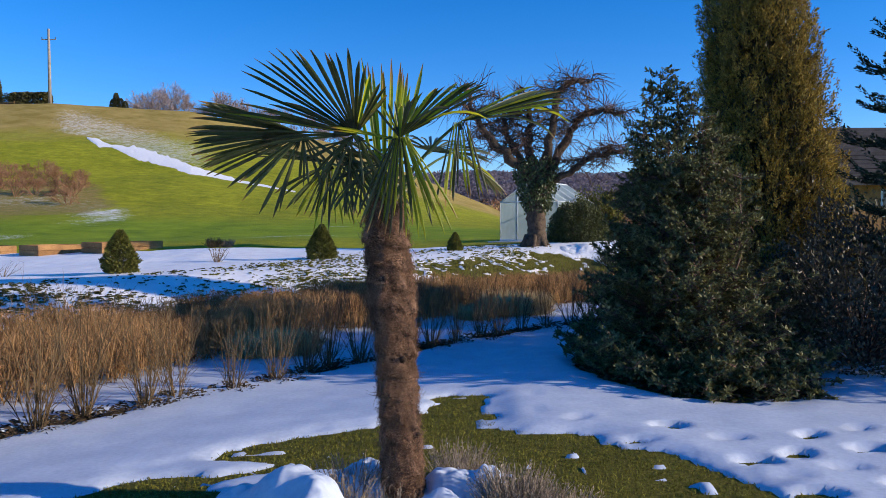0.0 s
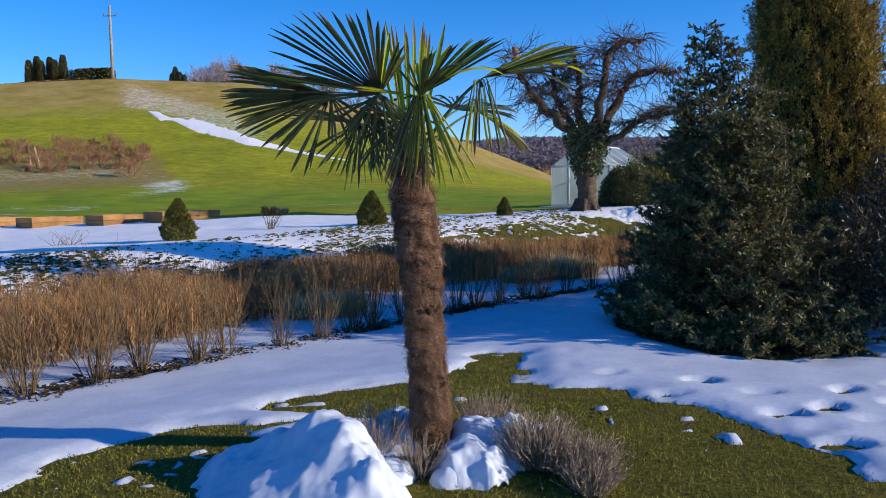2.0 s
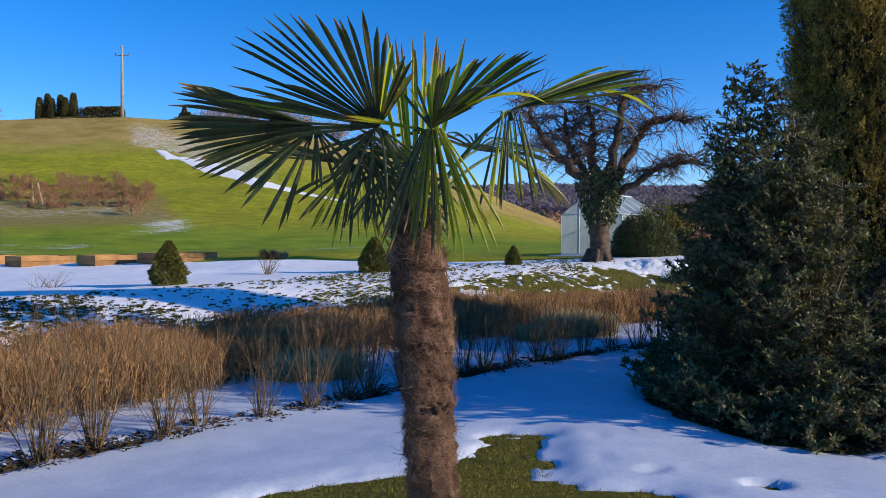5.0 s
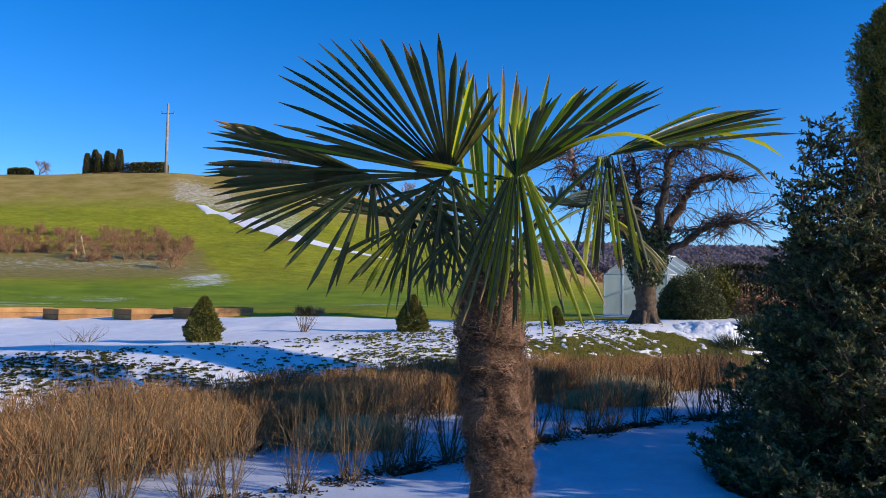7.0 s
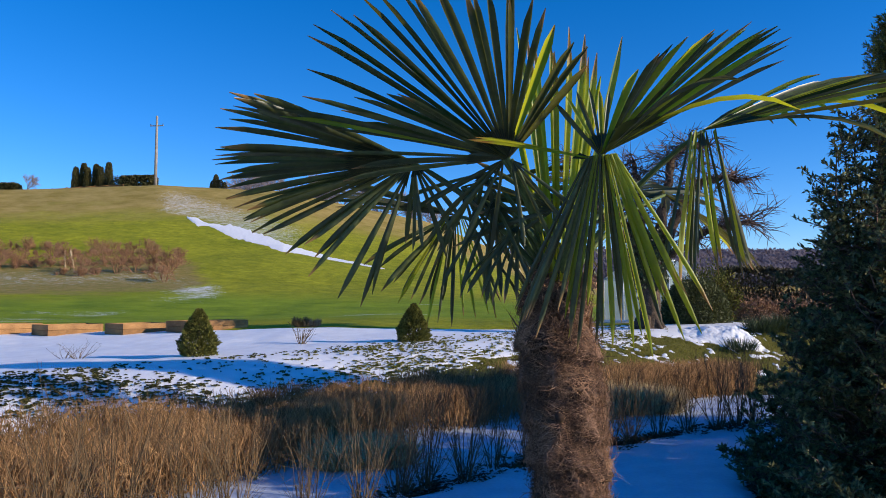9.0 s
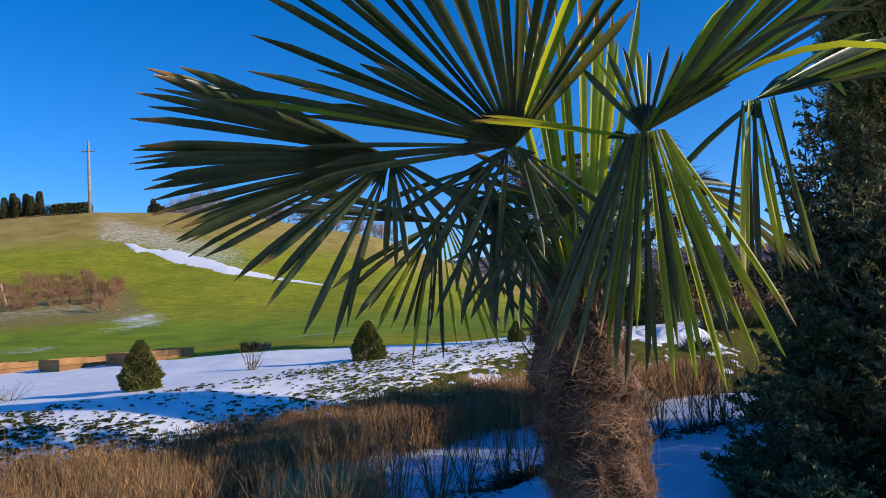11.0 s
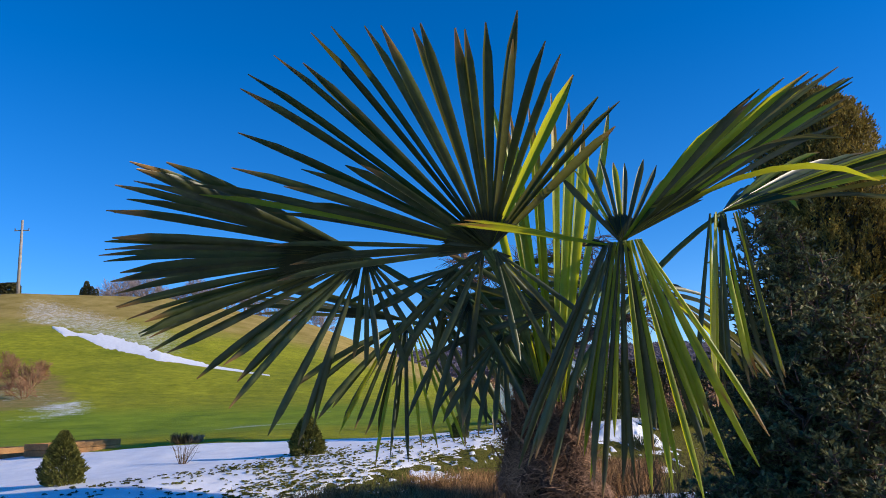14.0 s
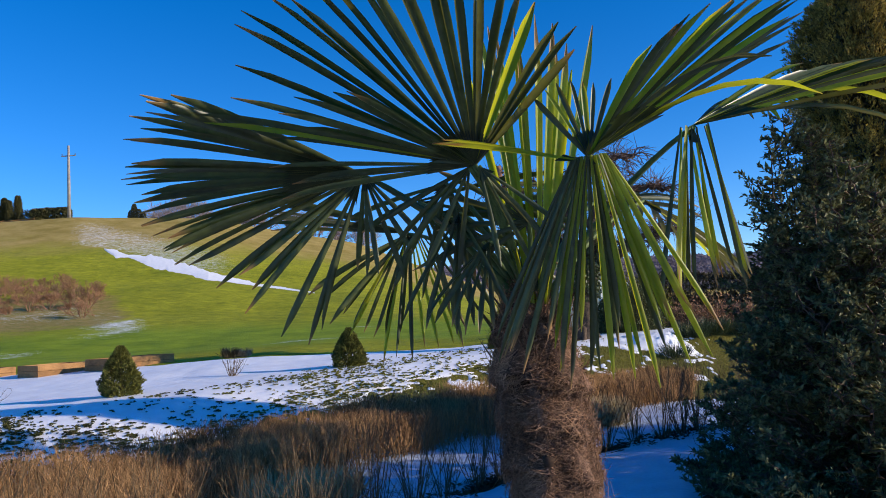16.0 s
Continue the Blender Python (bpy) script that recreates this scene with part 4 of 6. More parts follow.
def bare_shrub(seed, height, spread, stems):
    """A leafless many-stemmed shrub on a low mat of dark leaves; its foot is at the origin."""
    r = np.random.default_rng(seed)
    made = []
    for k in range(stems):
        P0, P1, R0, R1 = [], [], [], []
        a = r.uniform(0, 2 * np.pi)
        b = np.array([math.cos(a), math.sin(a), 0]) * r.uniform(0.01, 0.06)
        tilt = r.uniform(0.03, 0.5) * spread
        p = b
        d = unit(np.array([math.cos(a) * tilt, math.sin(a) * tilt, 1.0]))
        rad = r.uniform(0.0036, 0.0066)
        n = 4
        for q in range(n):
            d = unit(d + r.normal(0, 0.10, 3) + np.array([0, 0, 0.05]))
            e = p + d * height / n * r.uniform(0.8, 1.15)
            P0.append(p), P1.append(e), R0.append(rad), R1.append(rad * 0.78)
            rad *= 0.78
            for w in range(r.integers(2, 5)):
                f = p + (e - p) * r.random()
                dd = unit(d + r.normal(0, 0.42, 3))
                ee = f + dd * r.uniform(0.08, 0.26) * height
                P0.append(f), P1.append(ee), R0.append(rad * 0.7), R1.append(rad * 0.25)
                if r.random() < 0.6:
                    f2 = f + (ee - f) * 0.5
                    P0.append(f2), P1.append(f2 + unit(dd + r.normal(0, 0.5, 3)) * 0.12 * height), R0.append(rad * 0.5), R1.append(rad * 0.2)
            p = e
        made.append(np_mesh("stem", *sticks(np.array(P0), np.array(P1), np.array(R0), np.array(R1))))
    n = 220
    a, q = r.uniform(0, 2 * np.pi, n), np.sqrt(r.random(n)) * 0.22
    lp = np.stack([np.cos(a) * q * 1.3, np.sin(a) * q, r.uniform(0.0, 0.07, n)], -1)
    ld = np.stack([np.cos(a), np.sin(a), r.uniform(-0.1, 0.6, n)], -1)
    mat = np_mesh("fallen_leaves", *leaves(lp, ld, np.tile(UPV, (n, 1)) + r.normal(0, 0.4, (n, 3)), r.uniform(0.03, 0.07, n), 0.03))
    return made, mat


SHRUBS = []
for k in range(6):
    SHRUBS.append(bare_shrub(100 + k, 0.86 + 0.04 * k, 0.85 + 0.12 * (k % 3), 17 + k))
rs = np.random.default_rng(11)
shrub_s = np.arange(5.2, 22.0, 0.47)
first = {}
for k, s in enumerate(shrub_s):
    x, y, nv = row_point(s + rs.uniform(-0.1, 0.1))
    x, y = float(x + nv[0] * rs.uniform(-0.03, 0.12)), float(y + nv[1] * rs.uniform(-0.03, 0.12))
    m = pose(x, y, float(land(x, y)) - 0.01, 0, 0, rs.uniform(0, 360)) @ Matrix.Scale(rs.uniform(0.85, 1.12), 4)
    v = k % 6
    if v not in first:
        ob = thing("bare_shrub", (0, 0, 0), "leafless many-stemmed shrub rising from fallen leaves in snow", "shrub", "row of bare shrubs")
        for st in SHRUBS[v][0]:
            part("stem", st, M_STEM, ob)
        tagged(part("leaf_mat", SHRUBS[v][1], M_LITTER, ob), kind="stuff")
        first[v] = ob
        ob.matrix_basis = m
    else:
        c = copy_thing(first[v], m)
        c.matrix_basis = m

# litter strip under the row
n = 5000
s = shrub_s[rs.integers(0, len(shrub_s), n)] + rs.normal(0, 0.12, n)
x, y, nv = row_point(s)
u = rs.normal(0.04, 0.09, n)
bx, by = x + nv[:, 0] * u, y + nv[:, 1] * u
p = np.stack([bx, by, land(bx, by) + rs.uniform(0.0, 0.05, n)], -1)
V, F = leaves(p, rs.normal(size=(n, 3)) * [1, 1, 0.3], np.tile(UPV, (n, 1)) + rs.normal(0, 0.5, (n, 3)), rs.uniform(0.02, 0.06, n), 0.028)
tagged(part("leaf_litter", np_mesh("leaf_litter", V, F), M_LITTER), "dark fallen leaves strewn under the bare shrubs", "leaf litter", kind="stuff")


def grass_clump(x, y, height, radius, n, mat, label, name="dry_grass_clump", category="grass clump"):
    r = np.random.default_rng(int(abs(x * 100 + y * 10)))
    a, q = r.uniform(0, 2 * np.pi, n), np.sqrt(r.random(n)) * radius
    p0 = np.stack([np.cos(a) * q * 0.6, np.sin(a) * q * 0.6, np.full(n, -0.02)], -1)
    d = np.stack([np.cos(a) * 0.5, np.sin(a) * 0.5, r.uniform(0.6, 1.4, n)], -1) + r.normal(0, 0.2, (n, 3))
    V, F = leaves(p0, d, r.normal(size=(n, 3)), r.uniform(0.6, 1.05, n) * height, 0.014, mid=0.5)
    t = thing(name, (x, y, float(land(x, y))), label, category)
    tagged(part("grass", np_mesh("grass", V, F), mat, t), kind="stuff")
    return t


for gx, gy, gh, gw in ((1.05, 13.30, 0.58, 0.45), (1.52, 13.50, 0.50, 0.38), (0.48, 12.75, 0.36, 0.36), (-2.25, 9.22, 0.44, 0.36), (-1.86, 9.36, 0.42, 0.34)):
    grass_clump(gx, gy, gh, gw, 1500, M_DRYGRASS, "pale straw-coloured dead ornamental grass among brown twigs")

# ---------------------------------------------------------------- evergreen masses on the right
def foliage(name, samples, leafset, mat, loc, label, category, stems=None, stem_mat=None):
    t = thing(name, loc, label, category)
    if stems is not None:
        tagged(part("branchwork", np_mesh("branchwork", *stems), stem_mat, t), kind="stuff")
    tagged(part("foliage", np_mesh("foliage", *leafset), mat, t), kind="stuff")
    return t


def big_bush():
    """A broad evergreen shrub, wide at the foot and drawn up to loose sprays at the top."""
    r = np.random.default_rng(31)
    c = np.array((2.58, 8.1, -0.10))
    tips = []
    P0, P1, R0, R1 = [], [], [], []

    def grow(base, top, rad, side_len, k_side):
        pts = curve_pts(base, top, bend=r.normal(0, 0.06, 3), n=9, wob=0.02, rng=r)
        rads = np.linspace(rad, rad * 0.25, 9)
        for q in range(8):
            P0.append(pts[q]), P1.append(pts[q + 1]), R0.append(rads[q]), R1.append(rads[q + 1])
        for q in range(k_side):
            f = r.uniform(0.08, 1.0) ** 0.8
            b = pts[0] + (pts[-1] - pts[0]) * f
            a = r.uniform(0, 2 * np.pi)
            l = side_len * (1.1 - 0.75 * f) * r.uniform(0.5, 1.1)
            d = unit(np.array([math.cos(a), math.sin(a), r.uniform(-0.05, 0.7)]))
            e = b + d * l
            P0.append(b), P1.append(e), R0.append(0.006), R1.append(0.002)
            tips.append((b, e))

    # leaders: (lean x, lean y, height)
    leaders = [(-0.12, 0.62, 3.32), (-0.32, 0.45, 2.95), (0.08, 0.55, 3.05), (0.2, 0.2, 2.8), (-0.42, 0.55, 2.7), (0.35, 0.1, 2.5), (-0.2, 0.0, 2.45), (0.45, -0.3, 2.1), (0.02, 0.5, 3.25), (0.16, 0.4, 3.0), (-0.22, 0.6, 3.1), (0.3, 0.45, 2.75)]
    for lx, ly, h in leaders:
        grow(np.array([lx * 0.4, ly * 0.4, 0]), np.array([lx, ly, h]), 0.022, 0.62, 95)
    # outer mass by direction
    for k in range(380):
        a = r.uniform(0, 2 * np.pi)
        f = r.random() ** 1.25
        ex = 1.22 * (1 - 0.60 * f) * math.cos(a)
        ey = 1.98 * (1 - 0.68 * f) * math.sin(a) + 0.35 * f
        ez = 0.10 + 2.25 * f + r.normal(0, 0.06)
        wob = (1 + 0.13 * math.sin(a * 5 + f * 9) + r.normal(0, 0.05)) * min(1.0, 0.93 + 0.2 * ez)
        e = np.array([ex * wob, ey * wob, ez])
        b = np.array([ex * 0.25, ey * 0.25, max(0.0, ez - 0.5)])
        grow(b, e, 0.010, 0.30, 13)
    # the skirt, down to the ground
    for k in range(150):
        a = r.uniform(0, 2 * np.pi)
        q = r.uniform(0.8, 1.04)
        zr = r.uniform(0.05, 0.5)
        q *= 0.97 + 0.12 * zr
        e = np.array([1.25 * math.cos(a) * q, 2.0 * math.sin(a) * q, zr])
        grow(np.array([e[0] * 0.5, e[1] * 0.5, 0.0]), e, 0.008, 0.30, 12)
    B, E = np.array([t[0] for t in tips]), np.array([t[1] for t in tips])
    per = 18
    n = len(B) * per
    f = np.tile(np.linspace(0.25, 1.0, per), len(B))
    Bq, Eq = np.repeat(B, per, 0), np.repeat(E, per, 0)
    p = Bq + (Eq - Bq) * f[:, None]
    d = unit(Eq - Bq) * 0.7 + r.normal(0, 0.6, (n, 3)) + [0, 0, 0.25]
    nr = r.normal(0, 0.6, (n, 3)) + [0, 0, 1.0]
    keep = p[:, 2] > 0.02
    V, F = leaves(p[keep], d[keep], nr[keep], r.uniform(0.035, 0.066, keep.sum()), r.uniform(0.016, 0.029, keep.sum()))
    st = sticks(np.array(P0), np.array(P1), np.array(R0), np.array(R1))
    foliage("evergreen_bush", None, (V, F), M_BROADLEAF, tuple(c), "broad dark evergreen bush with small glossy leaves and loose top sprays", "bush", st, M_TWIG)


big_bush()


def column_tree():
    """A fastigiate evergreen: a tall narrow column of upswept feathery sprays with a rounded head."""
    r = np.random.default_rng(41)
    c = np.array((5.12, 11.5, -0.15))
    H = 5.58
    lean = lambda z: np.stack([-0.102 * np.asarray(z, float), 0 * np.asarray(z, float), 0 * np.asarray(z, float)], -1)
    n = 5200
    z = r.random(n) ** 0.9 * H * 0.985
    a = r.uniform(0, 2 * np.pi, n)
    prof = np.interp(z, [0, 0.5, 1.85, 3.7, 4.6, 4.95, 5.25, 5.5, 5.58], [0.90, 1.05, 1.04, 0.87, 0.76, 0.70, 0.54, 0.26, 0.06])
    lump = 1 + 0.07 * np.sin(a * 7 + z * 1.3) + 0.26 * (fnoise(a * 1.1 + 20, z, 0.45, 3) - 0.5)
    rad = prof * lump * r.uniform(0.72, 0.97, n)
    out = np.stack([np.cos(a), np.sin(a), np.zeros(n)], -1)
    p = out * rad[:, None] + np.array([0, 0, 1.0]) * z[:, None] + lean(z)
    d = unit(out * r.uniform(0.1, 0.5, (n, 1)) + np.array([0, 0, 1.0]) + r.normal(0, 0.22, (n, 3)))
    ln = r.uniform(0.12, 0.27, n) * np.interp(z, [0, 4.6, 5.4], [1.0, 0.8, 0.3])
    per = 22
    m = n * per
    f = np.tile(np.linspace(0.0, 1.0, per), n)[:, None]
    P, D, O = np.repeat(p, per, 0), np.repeat(d, per, 0), np.repeat(out, per, 0)
    P = P + D * f * np.repeat(ln, per)[:, None] + r.normal(0, 0.028, (m, 3)) * (1.15 - f)
    V, F = leaves(P, D * 0.8 + O * 0.25 + r.normal(0, 0.42, (m, 3)), O + r.normal(0, 0.5, (m, 3)), r.uniform(0.035, 0.075, m), r.uniform(0.012, 0.022, m))
    t = thing("columnar_conifer", tuple(c), "tall narrow columnar evergreen tree with olive-bronze foliage", "tree")
    part("foliage", np_mesh("foliage", V, F), M_COLUMN, t)
    tz = np.linspace(0, 5.2, 14)
    V, F = tube(np.stack([0 * tz, 0 * tz, tz], -1) + lean(tz), np.linspace(0.16, 0.03, 14), 10, 0.05)
    part("trunk", np_mesh("trunk", V, F), M_BARK, t)
    # inner boughs carry the foliage and close the view
    q = 700
    a = r.uniform(0, 2 * np.pi, q)
    z = r.uniform(0.1, 5.1, q)
    rad = np.interp(z, [0, 1.6, 4.2, 5.2], [0.75, 0.9, 0.68, 0.36]) * 0.92
    p0 = np.stack([0 * a, 0 * a, np.maximum(z - 0.6, 0.02)], -1) + lean(z - 0.6)
    p1 = np.stack([rad * np.cos(a), rad * np.sin(a), z], -1) + lean(z)
    part("inner_wood", np_mesh("inner_wood", *sticks(p0, p1, 0.02, 0.006)), M_BARK, t)
    # dark leaves fill the core, putting the shade between sprays into colour
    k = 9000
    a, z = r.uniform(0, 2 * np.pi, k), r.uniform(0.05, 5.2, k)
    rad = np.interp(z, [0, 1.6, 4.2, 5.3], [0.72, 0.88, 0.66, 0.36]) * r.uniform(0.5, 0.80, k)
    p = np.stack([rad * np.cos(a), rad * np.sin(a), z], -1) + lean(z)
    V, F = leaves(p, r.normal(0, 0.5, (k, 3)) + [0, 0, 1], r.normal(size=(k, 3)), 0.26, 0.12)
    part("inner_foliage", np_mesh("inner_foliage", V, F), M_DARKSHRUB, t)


column_tree()


def dark_shrub(name, c, rx, ry, h, n, mat, label, size=0.06, seed=1, rough=1.0):
    """A rounded leafy shrub: sprays on many short boughs."""
    r = np.random.default_rng(seed)
    a = r.uniform(0, 2 * np.pi, n)
    el = np.arcsin(r.uniform(0.0, 1, n))
    k = r.uniform(0.72, 1.03, n) * (1 + rough * (0.12 * np.sin(a * 4 + el * 6) + 0.08 * np.sin(a * 9 + 1)))
    p = np.stack([rx * np.cos(a) * np.cos(el) ** 0.75 * k, ry * np.sin(a) * np.cos(el) ** 0.75 * k, h * np.sin(el) * k], -1)
    p[:, 2] = np.maximum(p[:, 2], 0.02)
    out = unit(p - [0, 0, h * 0.2])
    V, F = leaves(p, out * 0.6 + r.normal(0, 0.6, (n, 3)) + [0, 0, 0.3], out + r.normal(0, 0.6, (n, 3)), r.uniform(0.6, 1.3, n) * size, r.uniform(0.35, 0.5, n) * size)
    t = thing(name, c, label, "bush")
    tagged(part("foliage", np_mesh("foliage", V, F), mat, t), kind="stuff")
    q = 160
    idx = r.integers(0, n, q)
    part("branchwork", np_mesh("branchwork", *sticks(np.tile([0, 0, 0.0], (q, 1)) + r.normal(0, 0.05, (q, 3)) * [1, 1, 0], p[idx] * 0.95, 0.012, 0.003)), M_TWIG, t)
    return t


dark_shrub("evergreen_shrub", (5.6, 9.6, -0.05), 1.55, 1.4, 1.75, 16000, M_DARKSHRUB, "low dark evergreen shrub beside the tall conifer", 0.075, 3)
dark_shrub("evergreen_shrub", (4.35, 7.9, -0.05), 1.15, 0.95, 1.25, 11000, M_DARKSHRUB, "small dark shrub at the bush's skirt", 0.06, 4)


def bush_litter():
    """Dark fallen leaves on the bare soil under the evergreens."""
    r = np.random.default_rng(44)
    n = 9000
    a, q = r.uniform(0, 2 * np.pi, n), np.sqrt(r.uniform(0.35, 1.25, n))
    x, y = 2.58 + 1.25 * q * np.cos(a), 8.1 + 1.95 * q * np.sin(a)
    far = r.random(n) < 0.3
    x, y = np.where(far, 4.35 + 1.2 * q * np.cos(a), x), np.where(far, 7.9 + 1.05 * q * np.sin(a), y)
    bare = lawn_snow(x, y) < 0.01
    x, y = x[bare], y[bare]
    n = len(x)
    p = np.stack([x, y, land(x, y) + r.uniform(0.0, 0.03, n)], -1)
    V, F = leaves(p, r.normal(size=(n, 3)) * [1, 1, 0.25], np.tile([0, 0, 1.0], (n, 1)) + r.normal(0, 0.4, (n, 3)), r.uniform(0.04, 0.09, n), 0.04)
    tagged(part("leaf_litter", np_mesh("leaf_litter", V, F), M_LITTER), "dark fallen leaves on bare soil under the evergreen bush", "leaf litter", kind="stuff")


bush_litter()


# stands out of view; added to cast shade over the snow on the right
dark_shrub("evergreen_shrub", (6.3, 6.7, 0.0), 1.2, 1.1, 1.75, 9000, M_DARKSHRUB, "unseen evergreen shrub added to shade the lawn snow", 0.075, 6)


def araucaria():
    """A monkey-puzzle tree: tiers of upcurved rope-like boughs set with stiff scale leaves."""
    r = np.random.default_rng(51)
    c = np.array((5.95, 8.75, -0.05))
    t = thing("monkey_puzzle_tree", tuple(c), "dark monkey puzzle tree with upcurved rope-like boughs", "tree")
    tz = np.linspace(0, 6.2, 16)
    V, F = tube(np.stack([0 * tz, 0 * tz, tz], -1), np.linspace(0.14, 0.03, 16), 10, 0.05)
    part("trunk", np_mesh("trunk", V, F), M_BARK, t)
    for tier in range(12):
        z = 0.9 + tier * 0.42
        reach = np.interp(z, [0.9, 2.2, 5.6], [1.15, 1.35, 0.6])
        for q in range(7):
            a = q * 2 * math.pi / 7 + tier * 0.45 + r.normal(0, 0.1)
            L = reach * r.uniform(0.85, 1.1)
            s = np.linspace(0, 1, 10)
            d = np.array([math.cos(a), math.sin(a), 0])
            P = d * (s * L)[:, None] + np.array([0, 0, 1.0]) * (z - 0.35 * np.sin(s * 2.2) * L * 0.5 + 0.35 * s ** 3 * L)[:, None]
            lines = [P]
            for side in (-1, 1):
                for f in (0.35, 0.55, 0.75):
                    b = P[int(f * 9)]
                    dd = unit(d * 0.8 + side * np.array([-d[1], d[0], 0]) * 0.7)
                    w = np.linspace(0, 1, 6)
                    lines.append(b + dd * (w * L * 0.33)[:, None] + np.array([0, 0, 1.0]) * (0.10 * w ** 2 * L - 0.02)[:, None])
            pairs = []
            for ln in lines:
                m = 26 * len(ln)
                f = r.random(m) * (len(ln) - 1)
                i0 = np.minimum(f.astype(int), len(ln) - 2)
                p = ln[i0] + (ln[i0 + 1] - ln[i0]) * (f - i0)[:, None]
                tg = unit(ln[i0 + 1] - ln[i0])
                a1, b1 = perp(tg)
                th = r.uniform(0, 2 * np.pi, m)[:, None]
                o = a1 * np.cos(th) + b1 * np.sin(th)
                pairs.append(leaves(p + o * 0.008, tg * 0.9 + o * 0.75, o, 0.050, 0.020))
            V, F = join(pairs)
            b = part("bough", np_mesh("bough", V, F), M_PINEROPE, t)


araucaria()

# ---------------------------------------------------------------- terrace
def dwarf_conifer(x, y, h, r0, seed, label):
    r = np.random.default_rng(seed)
    n = 9500
    f = r.random(n) ** 1.05
    a = r.uniform(0, 2 * np.pi, n)
    prof = r0 * np.interp(f, [0, 0.15, 0.5, 0.85, 1.0], [0.86, 1.0, 0.76, 0.30, 0.02]) * (0.72 + 0.50 * fnoise(a * r0 * 2.2 + seed * 7, f * h * 1.3, 0.16, 2) + 0.10 * np.sin(a * 3 + seed + f * 4))
    k = r.uniform(0.75, 1.05, n)
    p = np.stack([prof * k * np.cos(a), prof * k * np.sin(a), f * h + 0.01], -1)
    out = np.stack([np.cos(a), np.sin(a), np.full(n, 0.9)], -1)
    V, F = leaves(p, out + r.normal(0, 0.4, (n, 3)), out + r.normal(0, 0.6, (n, 3)), r.uniform(0.04, 0.085, n) * h / 0.8, 0.020)
    t = thing("dwarf_conifer", (x, y, float(land(x, y)) - 0.01), label, "conifer", "dwarf conifers on the bank")
    part("foliage", np_mesh("foliage", V, F), M_CONIFER, t)
    V, F = tube(curve_pts((0, 0, -0.05), (0, 0, h * 0.8), n=4), [0.03, 0.025, 0.02, 0.008], 7)
    part("trunk", np_mesh("trunk", V, F), M_BARK, t)


dwarf_conifer(-6.55, 15.4, 0.84, 0.33, 1, "green cone-shaped dwarf conifer growing out of the snowy bank")
dwarf_conifer(-2.90, 18.0, 0.78, 0.33, 2, "bushy dwarf conifer at the rim of the snowy bank")
dwarf_conifer(0.27, 20.5, 0.48, 0.19, 3, "smallest dwarf conifer near the old tree")


def raised_bed(x, y, w, d, h, rz, label):
    t = thing("raised_bed", (0, 0, 0), label, "raised bed", "raised timber beds")
    t.matrix_basis = pose(x, y, float(land(x, y)) - 0.03, 0, 0, rz)
    th = 0.045
    for k in range(2):
        z0, z1 = k * h / 2 + 0.003, (k + 1) * h / 2 - 0.003
        for a, b in (((-w / 2, -d / 2), (w / 2, -d / 2 + th)), ((-w / 2, d / 2 - th), (w / 2, d / 2))):
            bm = bmesh.new()
            part("plank", box(bm, a[0], a[1], z0, b[0], b[1], z1, 0.004), M_PLANK, t)
        for sx in (-1, 1):
            bm = bmesh.new()
            xa = sx * w / 2 - (th if sx > 0 else 0)
            part("plank", box(bm, xa, -d / 2 + th + 0.002, z0, xa + th, d / 2 - th - 0.002, z1, 0.004), M_PLANK, t)
    X, Y = np.meshgrid(np.linspace(-w / 2 + th, w / 2 - th, 24), np.linspace(-d / 2 + th, d / 2 - th, 16), indexing="ij")
    Z = h * 0.72 + 0.08 * (fnoise(X + x, Y + y, 0.3) - 0.5)
    i, j = np.meshgrid(np.arange(23), np.arange(15), indexing="ij")
    F = np.stack([i * 16 + j, (i + 1) * 16 + j, (i + 1) * 16 + j + 1, i * 16 + j + 1], -1).reshape(-1, 4)
    part("soil", np_mesh("soil", np.stack([X, Y, Z], -1).reshape(-1, 3), F, True), M_SOIL, t)


raised_bed(-13.65, 22.43, 1.61, 0.93, 0.31, 60, "low raised bed of weathered boards filled with dark soil")
raised_bed(-11.50, 22.37, 1.45, 0.93, 0.31, 60, "low raised bed of weathered boards in the snow")
raised_bed(-9.54, 22.65, 2.10, 0.93, 0.31, 60, "raised bed of brown boards beside the dwarf conifers")
raised_bed(-15.56, 22.43, 1.61, 0.93, 0.31, 60, "raised timber bed at the end of the row")


def sparse_shrub(x, y, h, n, label, mat=M_STEM, spread=1.0):
    r = np.random.default_rng(int(abs(37 * x + 11 * y)))
    P0, P1, A, B = [], [], [], []
    for k in range(n):
        a = r.uniform(0, 2 * np.pi)
        p = np.array([math.cos(a), math.sin(a), 0]) * 0.05
        d = unit(np.array([math.cos(a) * 0.5 * spread, math.sin(a) * 0.5 * spread, 1]))
        for q in range(3):
            e = p + unit(d + r.normal(0, 0.15, 3)) * h / 3
            P0.append(p), P1.append(e), A.append(0.007 - 0.0018 * q), B.append(0.005 - 0.0018 * q)
            P0.append(e), P1.append(e + unit(d + r.normal(0, 0.6, 3)) * h * 0.25), A.append(0.003), B.append(0.001)
            p = e
    t = thing("bare_shrub", (x, y, float(land(x, y)) - 0.01), label, "shrub")
    tagged(part("brushwood", np_mesh("brushwood", *sticks(np.array(P0), np.array(P1), np.array(A), np.array(B))), mat, t), kind="stuff")
    return t


